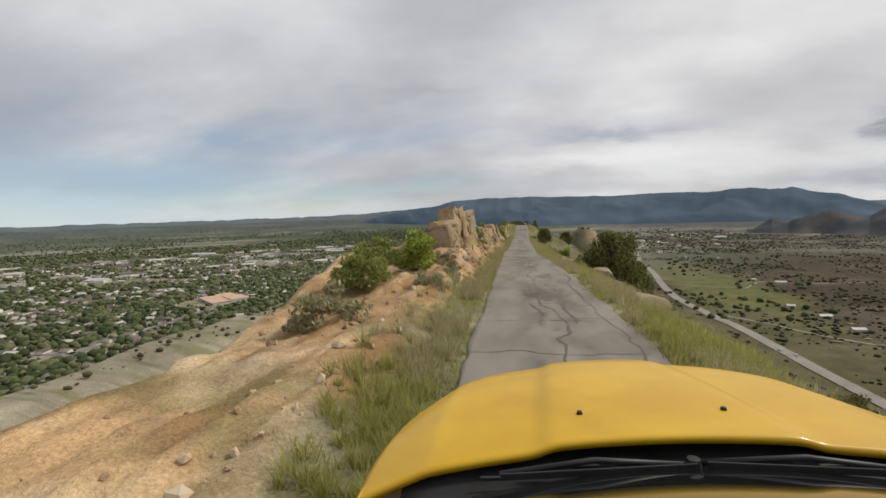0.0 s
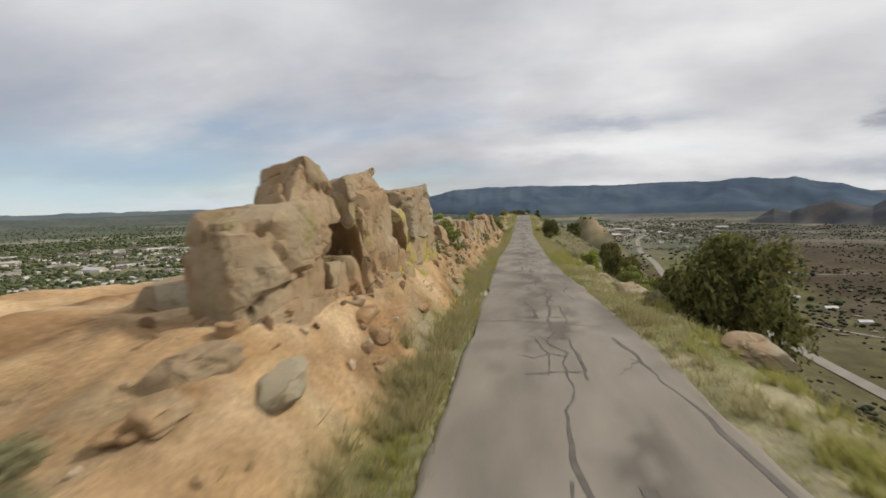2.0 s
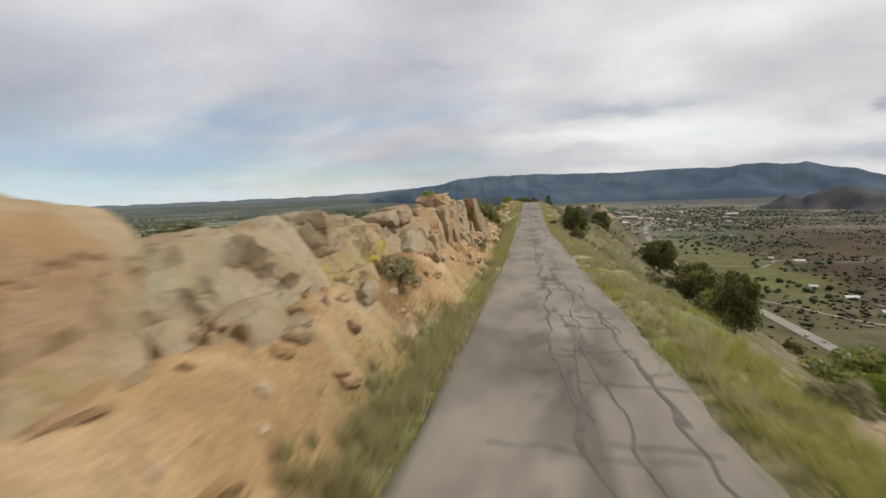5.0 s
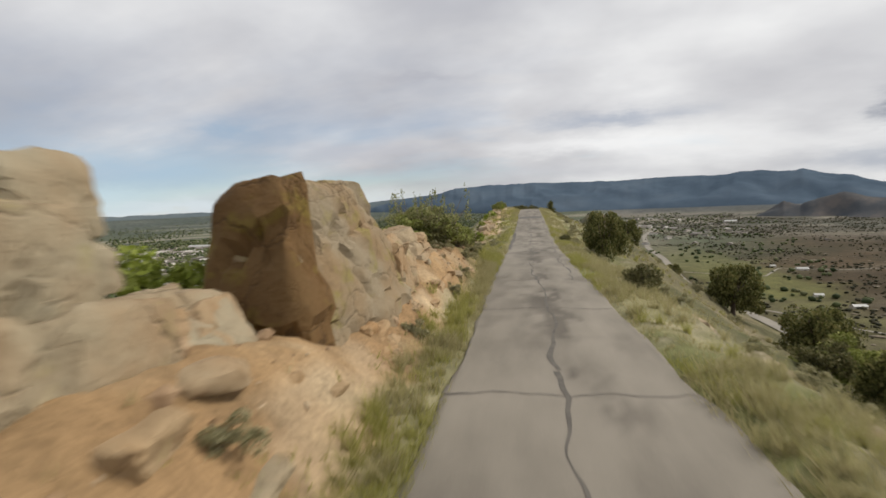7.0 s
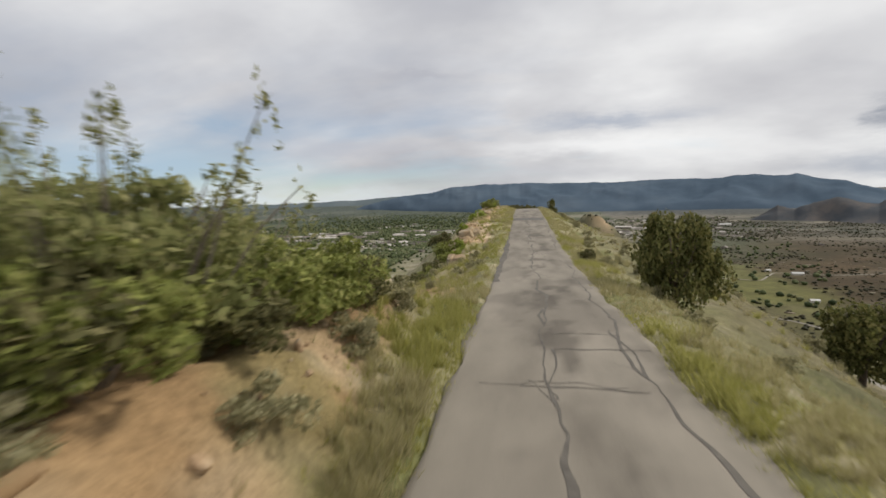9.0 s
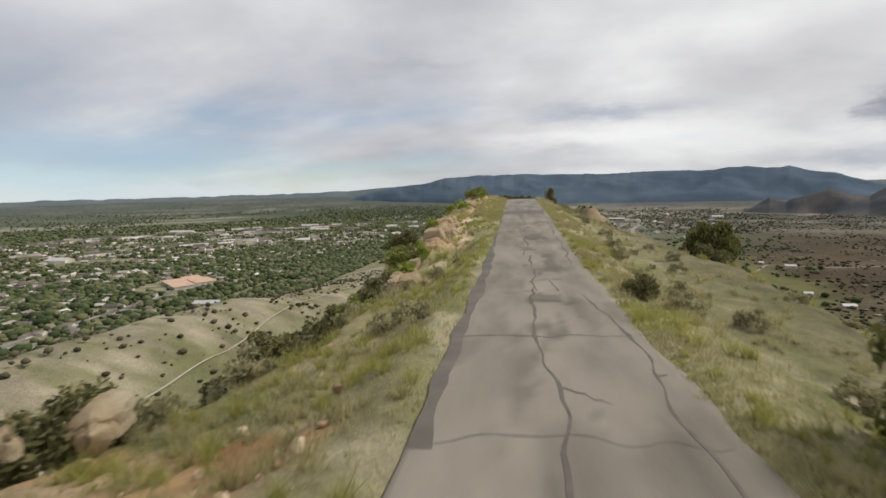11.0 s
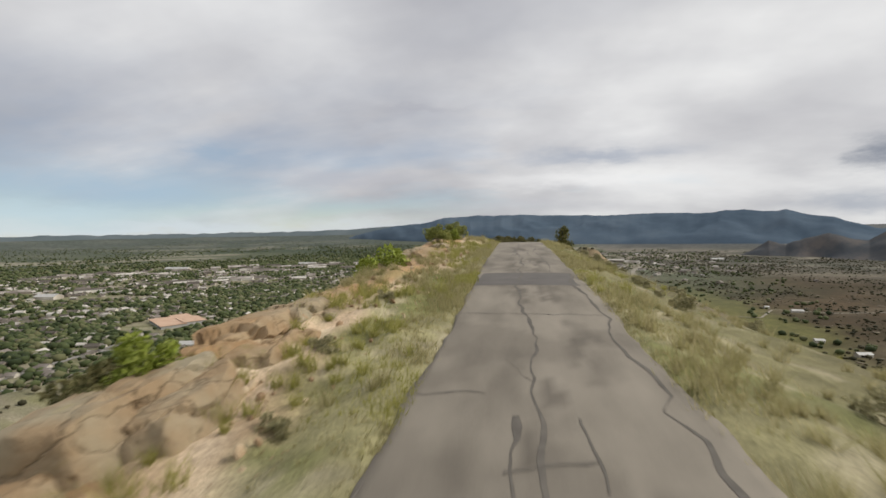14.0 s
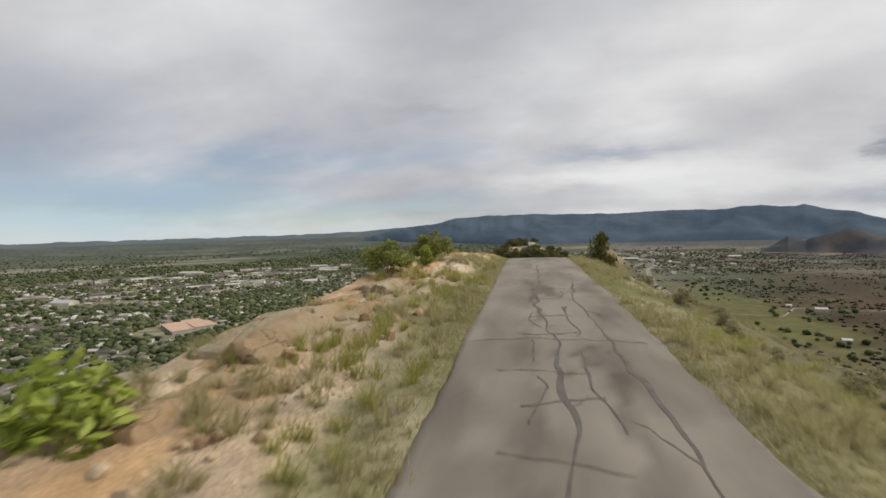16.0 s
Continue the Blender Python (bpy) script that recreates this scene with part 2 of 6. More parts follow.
    b.inputs["Roughness"].default_value = 0.93
    b.inputs["Specular IOR Level"].default_value = 0.2
    hsum = N("ShaderNodeMath")
    hsum.operation = "MULTIPLY_ADD"
    hsum.inputs[1].default_value = 0.6
    deep = N("ShaderNodeMath")
    deep.operation = "MULTIPLY_ADD"
    deep.inputs[1].default_value = -0.6
    L(patchy.outputs[0], deep.inputs[0]), L(spots, deep.inputs[2])
    L(grain, hsum.inputs[0]), L(deep.outputs[0], hsum.inputs[2])
    bp = N("ShaderNodeBump")
    bp.inputs["Strength"].default_value, bp.inputs["Distance"].default_value = 0.6, 0.07
    L(hsum.outputs[0], bp.inputs["Height"]), L(bp.outputs["Normal"], b.inputs["Normal"])
    return m


def land():
    """The ground: its tone comes from the mesh, grain and clods from noise."""
    m, nt, b = principled("land")
    N, L = nt.nodes.new, nt.links.new
    col = N("ShaderNodeVertexColor")
    col.layer_name = "soil"
    tc = N("ShaderNodeTexCoord")
    outs = []
    for s, d in ((0.035, 8), (1.3, 8), (22.0, 5)):
        n = N("ShaderNodeTexNoise")
        n.inputs["Scale"].default_value, n.inputs["Detail"].default_value, n.inputs["Roughness"].default_value = s, d, 0.68
        L(tc.outputs["Object"], n.inputs["Vector"])
        outs.append(n.outputs["Fac"])
    v = None
    for o, w in zip(outs, (0.9, 0.85, 0.75)):
        r = N("ShaderNodeMapRange")
        r.inputs["From Min"].default_value, r.inputs["From Max"].default_value = 0.25, 0.75
        r.inputs["To Min"].default_value, r.inputs["To Max"].default_value = 1 - w * 0.5, 1 + w * 0.5
        L(o, r.inputs["Value"])
        if v is None:
            v = r.outputs[0]
        else:
            mu = N("ShaderNodeMath")
            mu.operation = "MULTIPLY"
            L(v, mu.inputs[0]), L(r.outputs[0], mu.inputs[1])
            v = mu.outputs[0]
    sc = N("ShaderNodeVectorMath")
    sc.operation = "SCALE"
    L(col.outputs["Color"], sc.inputs[0]), L(v, sc.inputs["Scale"])
    L(sc.outputs[0], b.inputs["Base Color"])
    b.inputs["Roughness"].default_value, b.inputs["Specular IOR Level"].default_value = 0.95, 0.15
    hs = N("ShaderNodeMath")
    hs.operation = "MULTIPLY_ADD"
    hs.inputs[1].default_value = 0.25
    L(outs[2], hs.inputs[0]), L(outs[1], hs.inputs[2])
    bp = N("ShaderNodeBump")
    bp.inputs["Strength"].default_value, bp.inputs["Distance"].default_value = 0.8, 0.12
    L(hs.outputs[0], bp.inputs["Height"]), L(bp.outputs["Normal"], b.inputs["Normal"])
    return m


M_LAND = land()
M_ASPHALT = stained("worn_asphalt", ((0.136, 0.120, 0.098), (0.204, 0.182, 0.149), (0.25, 0.223, 0.184)), scale=0.8, fine=90, rough=0.9, bump=0.35, dist=0.01, stretch=(1.6, 0.5, 1))


def soft_stains():
    """Old oil and water marks on the asphalt, read from the lane's own weights."""
    nt = M_ASPHALT.node_tree
    b = next(n for n in nt.nodes if n.type == "BSDF_PRINCIPLED")
    src = b.inputs["Base Color"].links[0].from_socket
    mark = nt.nodes.new("ShaderNodeAttribute")
    mark.attribute_name = "stain"
    mix = nt.nodes.new("ShaderNodeMix")
    mix.data_type, mix.blend_type = "RGBA", "MULTIPLY"
    nt.links.new(mark.outputs["Fac"], mix.inputs[0])
    nt.links.new(src, mix.inputs[6])
    mix.inputs[7].default_value = (0.56, 0.55, 0.55, 1)
    nt.links.new(mix.outputs[2], b.inputs["Base Color"])


soft_stains()
M_PATCH = stained("asphalt_patch", ((0.092, 0.085, 0.080), (0.125, 0.115, 0.107)), scale=1.6, fine=90, rough=0.9, bump=0.3, dist=0.01)
M_STAIN_EDGE = stained("edge_strip", ((0.088, 0.079, 0.069), (0.14, 0.126, 0.108)), scale=1.6, fine=90, rough=0.9, bump=0.3, dist=0.01)
M_TAR = stained("crack_sealer", ((0.075, 0.067, 0.058), (0.130, 0.117, 0.100)), scale=6, fine=60, rough=0.8, bump=0.2, dist=0.005)
M_ROCK = strata("sandstone", (0.34, 0.265, 0.170), (0.315, 0.205, 0.110), (0.13, 0.078, 0.038), (0.24, 0.205, 0.075), 0.56, 0.7)
M_BEDROCK = strata("bank_bedrock", (0.35, 0.25, 0.145), (0.33, 0.20, 0.095), (0.15, 0.088, 0.042), (0.42, 0.34, 0.235), 0.56, 0.7)
M_ROCK_LICHEN = strata("lichen_sandstone", (0.34, 0.275, 0.17), (0.31, 0.215, 0.115), (0.13, 0.085, 0.043), (0.38, 0.315, 0.03), 0.50, 0.9)
M_ROCK_GREY = strata("weathered_sandstone", (0.32, 0.275, 0.19), (0.295, 0.21, 0.125), (0.14, 0.10, 0.058), (0.30, 0.262, 0.085))
# brown stain, darkened further with the shade of faces turned from the sun
M_ROCK_SHADED_STAIN = strata("shaded_stained_sandstone", (0.150, 0.092, 0.040), (0.128, 0.072, 0.028), (0.062, 0.034, 0.015), (0.185, 0.142, 0.032), 0.52, 0.8)
M_ROCK_DULL = strata("dull_sandstone", (0.262, 0.212, 0.142), (0.245, 0.17, 0.095), (0.115, 0.076, 0.042), (0.23, 0.195, 0.055), 0.54, 0.8)
M_STONE = stained("loose_stone", ((0.20, 0.125, 0.07), (0.34, 0.235, 0.14), (0.48, 0.385, 0.265)), scale=3, fine=30, per="island", spread=0.5, bump=0.5)
M_BARK = stained("juniper_bark", ((0.06, 0.045, 0.035), (0.17, 0.13, 0.10)), scale=6, fine=30, stretch=(1, 1, 0.2), bump=0.6)
M_TWIG = stained("dry_twig", ((0.12, 0.10, 0.08), (0.26, 0.22, 0.18)), scale=8, fine=40, bump=0.3)
M_JUNIPER = leafy("juniper_leaf", ((0.045, 0.050, 0.015), (0.096, 0.102, 0.031), (0.168, 0.168, 0.055), (0.235, 0.208, 0.08)))
M_OAK = leafy("scrub_oak_leaf", ((0.105, 0.122, 0.028), (0.185, 0.21, 0.052), (0.275, 0.295, 0.085), (0.35, 0.345, 0.125)), through=0.4)
M_MAHOGANY = leafy("mahogany_leaf", ((0.11, 0.122, 0.042), (0.195, 0.208, 0.074), (0.29, 0.29, 0.115), (0.38, 0.36, 0.17)), through=0.45)
M_OLIVE = leafy("olive_shrub_leaf", ((0.058, 0.060, 0.024), (0.105, 0.104, 0.04), (0.165, 0.155, 0.066), (0.23, 0.205, 0.095)))
M_SAGE = leafy("grey_sage_leaf", ((0.19, 0.178, 0.092), (0.32, 0.30, 0.165), (0.44, 0.405, 0.25)), through=0.45)
M_LIME = leafy("fresh_leaf", ((0.16, 0.19, 0.028), (0.26, 0.32, 0.05), (0.36, 0.40, 0.10)))
M_GRASS = leafy("verge_grass", ((0.24, 0.22, 0.098), (0.35, 0.315, 0.155), (0.48, 0.42, 0.25), (0.30, 0.295, 0.108)), through=0.5)
M_LUSH = leafy("lush_grass", ((0.24, 0.24, 0.062), (0.34, 0.33, 0.096), (0.43, 0.40, 0.16)), through=0.5)
M_FARTREE = leafy("far_crown", ((0.038, 0.054, 0.022), (0.070, 0.092, 0.036), (0.115, 0.138, 0.056), (0.18, 0.178, 0.092)))
M_SLOPESCRUB = leafy("slope_scrub", ((0.055, 0.052, 0.028), (0.10, 0.09, 0.05), (0.15, 0.13, 0.08)))
M_SCRUB = leafy("far_scrub", ((0.028, 0.030, 0.015), (0.055, 0.053, 0.028), (0.09, 0.08, 0.045)))
M_WALLS = stained("house_wall", ((0.22, 0.19, 0.155), (0.42, 0.38, 0.32), (0.70, 0.66, 0.60)), scale=0.02, fine=0.4, per="island", spread=0.7, bump=0)
M_ROOFS = stained("house_roof", ((0.09, 0.078, 0.066), (0.19, 0.165, 0.145), (0.48, 0.45, 0.41)), scale=0.02, fine=0.4, per="island", spread=0.7, bump=0)
M_CLAYROOF = stained("clay_roof", ((0.42, 0.27, 0.19), (0.52, 0.37, 0.27)), scale=0.1, fine=0.8, bump=0)
M_WHITE = stained("white_metal", ((0.36, 0.355, 0.34), (0.50, 0.495, 0.48)), scale=0.2, fine=2, bump=0, rough=0.6)
M_DARKWIN = stained("window_strip", ((0.06, 0.065, 0.07), (0.10, 0.105, 0.11)), scale=0.3, fine=2, bump=0, rough=0.3)
M_GRAVEL = stained("valley_road", ((0.19, 0.172, 0.142), (0.27, 0.245, 0.205)), scale=0.05, fine=0.8, bump=0)
M_STREET = stained("town_street", ((0.20, 0.19, 0.175), (0.28, 0.265, 0.245)), scale=0.05, fine=0.8, bump=0)
# the range's blue is distance haze, put into the base colour
M_HAZED_RANGE = stained("haze_blue_mountain", ((0.062, 0.088, 0.120), (0.080, 0.110, 0.146), (0.100, 0.130, 0.164)), scale=0.003, fine=0.02, bump=0.06, dist=20, rough=1.0, spec=0.0)
# low hills are nearly all haze tint, painted as their colour
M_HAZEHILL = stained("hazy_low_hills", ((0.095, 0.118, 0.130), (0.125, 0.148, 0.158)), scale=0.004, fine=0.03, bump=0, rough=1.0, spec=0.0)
M_PATH = stained("worn_footpath", ((0.34, 0.30, 0.225), (0.42, 0.375, 0.29)), scale=0.3, fine=3, bump=0)
M_BARE = stained("bare_earth", ((0.11, 0.088, 0.058), (0.21, 0.175, 0.125)), scale=0.05, fine=0.6, bump=0)
# brown rock with blue-grey distance haze mixed into its tones
M_HAZED_FOOTHILL = stained("hazed_brown_foothill", ((0.060, 0.068, 0.078), (0.086, 0.088, 0.092), (0.130, 0.116, 0.108)), scale=0.009, fine=0.05, bump=0.12, dist=10, rough=1.0, spec=0.0)


# ---------------------------------------------------------------- building helpers
def mesh_of(name, verts, faces, material, smooth=False):
    me = bpy.data.meshes.new(name)
    me.from_pydata([tuple(v) for v in verts], [], [tuple(f) for f in faces])
    me.materials.append(material)
    if smooth:
        me.polygons.foreach_set("use_smooth", [True] * len(me.polygons))
    me.update()
    return me


def quads_mesh(name, v, material, corners=4):
    """Loose small faces, from an array of shape (n, corners, 3)."""
    n = len(v)
    me = bpy.data.meshes.new(name)
    me.vertices.add(n * corners)
    me.vertices.foreach_set("co", np.ascontiguousarray(v, dtype=np.float32).ravel())
    me.loops.add(n * corners)
    me.loops.foreach_set("vertex_index", np.arange(n * corners, dtype=np.int32))
    me.polygons.add(n)
    me.polygons.foreach_set("loop_start", np.arange(0, n * corners, corners, dtype=np.int32))
    me.materials.append(material)
    me.update(calc_edges=True)
    me.validate()
    return me


def part(name, bm, material, parent, label=""):
    """Links a bmesh or a mesh as one object under a thing or a part."""
    if isinstance(bm, bmesh.types.BMesh):
        me = bpy.data.meshes.new(name)
        bm.to_mesh(me)
        bm.free()
        me.materials.append(material)
    else:
        me = bm
    ob = new(name, me)
    ob.parent = parent
    return tagged(ob, label)


def thing(name, m, label, category, group="", kind=""):
    ob = new(name)
    ob.empty_display_size = 0.2
    ob.matrix_basis = m
    return tagged(ob, label, category, group, kind)


def box(bm, size, at=(0, 0, 0), bevel=0.0, rot=(0, 0, 0)):
    r = bmesh.ops.create_cube(bm, size=1.0, matrix=pose(*at, *rot) @ Matrix.Diagonal((*size, 1)))
    if bevel:
        edges = list({e for v in r["verts"] for e in v.link_edges})
        bmesh.ops.bevel(bm, geom=edges, offset=bevel, segments=2, profile=0.7, affect="EDGES")


def tube(points, radii, sides=6):
    """Vertices and faces of a bent, tapering rod."""
    verts, faces = [], []
    for i, (p, r) in enumerate(zip(points, radii)):
        p = Vector(p)
        d = (Vector(points[min(i + 1, len(points) - 1)]) - Vector(points[max(i - 1, 0)])).normalized()
        a = d.orthogonal().normalized()
        b = d.cross(a)
        for k in range(sides):
            t = 2 * math.pi * k / sides
            verts.append(p + a * (r * math.cos(t)) + b * (r * math.sin(t)))
        if i:
            o = (i - 1) * sides
            for k in range(sides):
                faces.append((o + k, o + (k + 1) % sides, o + sides + (k + 1) % sides, o + sides + k))
    faces.append(tuple(range(len(verts) - sides, len(verts))))
    faces.append(tuple(range(sides - 1, -1, -1)))
    return verts, faces


def joined(shapes):
    verts, faces = [], []
    for v, f in shapes:
        o = len(verts)
        verts += list(v)
        faces += [tuple(i + o for i in q) for q in f]
    return verts, faces


TABLES = {}


def lattice(x, y, scale, seed):
    """Smooth value noise from -1 to 1 on arrays."""
    if seed not in TABLES:
        TABLES[seed] = np.random.default_rng(seed).uniform(-1, 1, (256, 256))
    tab = TABLES[seed]
    u, v = np.asarray(x) / scale, np.asarray(y) / scale
    i, j = np.floor(u).astype(int), np.floor(v).astype(int)
    f, g = u - i, v - j
    f, g = f * f * (3 - 2 * f), g * g * (3 - 2 * g)
    a, b = tab[i % 256, j % 256], tab[(i + 1) % 256, j % 256]
    c, d = tab[i % 256, (j + 1) % 256], tab[(i + 1) % 256, (j + 1) % 256]
    return (a * (1 - f) + b * f) * (1 - g) + (c * (1 - f) + d * f) * g


def fractal(x, y, scale, seed, octaves=4):
    return sum(lattice(x, y, scale / 2**k, seed + k) * 0.55**k for k in range(octaves))


def step(a, b, x):
    t = np.clip((x - a) / (b - a), 0, 1)
    return t * t * (3 - 2 * t)


# ---------------------------------------------------------------- the lay of the land
LANE_Y = (-600, -40, -5, 2, 9, 16, 23, 30, 37, 44, 51, 58, 65, 72, 79, 86, 93, 100, 107, 114, 121, 128, 134, 142, 152, 170, 200, 240, 280, 310, 400, 600, 800, 1100, 1400, 5000)
LANE_Z = (8, 0.5, 0, -0.11, -0.25, -0.44, -0.77, -1.13, -1.46, -1.78, -2.1, -2.39, -2.6, -2.82, -3.07, -3.35, -3.46, -3.25, -2.94, -2.58, -2.38, -2.2, -2.12, -2.5, -3.5, -5.6, -7.6, -6.8, -5.4, -6.5, -22, -62, -105, -150, -168, -168)
MID_Y = (-600, -10, 10, 24, 30, 37, 60, 70, 90, 105, 118, 150, 5000)
MID_X = (0.6, 0.4, 0.25, -0.05, -0.16, -0.42, -0.30, -0.40, -0.36, -0.2, -0.17, 0.1, 0.1)
FLOOR = -170.0
HALF = 1.6  # half the lane's width
EDGE_Y = (-30, 6, 12, 24, 34, 60, 75, 84, 90, 400)
EDGE_U = (1.6, 1.55, 1.42, 1.5, 1.36, 1.38, 1.36, 1.5, 1.58, 1.6)  # the worn edge on the valley side
BANK_Y = (-60, 2, 10, 14, 18, 40, 59.5, 61.2, 64.5, 67, 72, 78, 84, 98, 103, 110, 125, 135, 160, 400)
BANK_H = (0.1, 0.1, 0.2, 0.5, 1.1, 1.1, 1.05, 0.5, 0.55, 1.0, 0.95, 0.45, -0.3, -0.55, -0.25, 0.0, 0.25, 0.3, 0.0, 0.0)
LIP_Y = (-60, 5, 15, 25, 70, 80, 88, 98, 104, 112, 130, 400)
LIP_U = (-5.6, -5.6, -7.0, -8.0, -7.5, -6.0, -4.6, -4.6, -5.0, -5.2, -5.6, -6.0)
LEFT_U = (-5000, -520, -420, -330, -262, -220, -150, -60, -12, 0)
LEFT_S = (0, 0, 0.03, 0.22, 0.50, 0.605, 0.46, 0.715, 0.935, 1.0)
RIGHT_U = (0, 2.8, 40, 100, 200, 265, 300, 5000)
RIGHT_S = (1.0, 1.0, 0.85, 0.60, 0.20, 0.02, 0, 0)


def lane_z(y):
    y = np.asarray(y, dtype=float)
    return sum(np.interp(y + d, LANE_Y, LANE_Z) for d in (-3, -1.5, 0, 1.5, 3)) / 5


def mid_x(y):
    y = np.asarray(y, dtype=float)
    return sum(np.interp(y + d, MID_Y, MID_X) for d in (-4, 0, 4)) / 3


def ground(x, y):
    """Height of the ground sheet on arrays."""
    x, y = np.asarray(x, dtype=float), np.asarray(y, dtype=float)
    u = x - mid_x(y)
    crest = lane_z(y)
    lip = np.interp(y, LIP_Y, LIP_U)
    # far shape of the ridge, with the low hogback beside it
    ul = np.where(u < 0, np.minimum(u - lip, 0), 0)
    sl = np.interp(ul, LEFT_U, LEFT_S)
    sl = sl - 0.12 * np.clip((y - 380) / 400, 0, 1) * np.exp(-(((ul + 215) / 60) ** 2))
    sr = np.interp(u, RIGHT_U, RIGHT_S)
    s = np.where(u < 0, sl, sr)
    z = FLOOR + (crest - FLOOR) * s
    far = step(12, 120, np.abs(u))
    z = z + far * (fractal(x, y, 60, 11, 2) * 2.6 * np.clip(s + 0.15, 0, 1) + fractal(x, y, 300, 21) * 1.5)
    z = z - 10 * np.exp(-(((ul + 150 + 25 * lattice(x, y, 160, 5)) / 22) ** 2)) * (u < 0) * step(-400, -50, y)
    # a knoll on the next stretch of the ridge
    knoll = 138 * np.exp(-((np.abs(x - 92 + 10 * fractal(x, y, 90, 62)) / np.where(x > 92, 80, 95)) ** 1.6) - ((y - 650) / 170) ** 2) + 11 * np.exp(-(((x - 92) / 26) ** 4) - ((y - 650) / 50) ** 2)
    knoll = knoll + step(40, 110, knoll) * (fractal(x, y, 40, 61) * 7 - 7 * np.abs(fractal(x * 1.6, y, 60, 66)))
    z = np.maximum(z, -168 + knoll)
    # bank and verge beside the lane
    bank = np.interp(y, BANK_Y, BANK_H)
    near_l = step(-1.95, -3.1, u) * step(-30, -12, ul)
    z = z + near_l * bank * (u < 0)
    slope_l = np.where((y > 78) & (y < 104), step(78, 86, y) * step(104, 99, y), 0)
    z = z - slope_l * 0.16 * np.clip(-u - 2.2, 0, 3) * (u < 0)
    z = z + (2.3 - 1.1 * step(106, 118, y)) * step(70, 94, y) * step(190, 140, y) * step(2.6, 8.5, u) * step(42, 15, u)
    z = z - 0.22 * step(1.7, 2.8, u) * step(40, 10, u)
    rough = step(HALF + 0.1, HALF + 1.0, np.abs(u))
    z = z + rough * (0.10 * fractal(x, y, 1.7, 31) + 0.035 * fractal(x, y, 0.5, 41)) * np.where(np.abs(u) < 60, 1, 0)
    z = z + step(-2.2, -2.9, u) * step(-9, -6, u) * (0.075 * np.abs(fractal(x, y * 0.45, 0.8, 42)) + 0.05 * fractal(x, y * 0.18, 0.42, 43, 2))
    bedu = (u + 0.35 * fractal(x, y * 0.4, 1.6, 44) + 0.02 * y) * 1.9
    z = z + step(-2.3, -3.0, u) * step(-10, -7, u) * 0.13 * (step(0.0, 0.35, bedu - np.floor(bedu)) - (bedu - np.floor(bedu))) * (0.5 + 0.5 * np.clip(fractal(x, y, 2.5, 45) * 2, -1, 1))
    z = z + step(3.5, 12, np.abs(u)) * step(70, 22, np.abs(u)) * 0.7 * fractal(x, y, 7, 51)
    z = z - 0.07 * step(HALF + 0.1, HALF - 0.15, np.where(u > 0, u + HALF - np.interp(y, EDGE_Y, EDGE_U), -u))
    # the far plain lifts to the horizon
    d = np.hypot(x, y - 60)
    k = np.clip((d - 2500) / 2300, 0, 0.985)
    return np.where(d > 2500, z * np.maximum(d, 1) / (2500 / (1 - k)) + fractal(x, y, 500, 71) * 3 * k, z)


def g1(x, y):
    return float(ground(np.array([x]), np.array([y]))[0])


def growing(start, first, ratio, stop):
    out, s, p = [], first, start
    while p < stop:
        p += s
        s *= ratio
        out.append(p)
    return out


def tone(c, *more):
    """Mixes colour c with (colour, weight array) pairs in turn."""
    out = np.array(c, dtype=float)
    for col, w in more:
        w = np.clip(w, 0, 1)[..., None]
        out = out * (1 - w) + np.array(col) * w
    return out


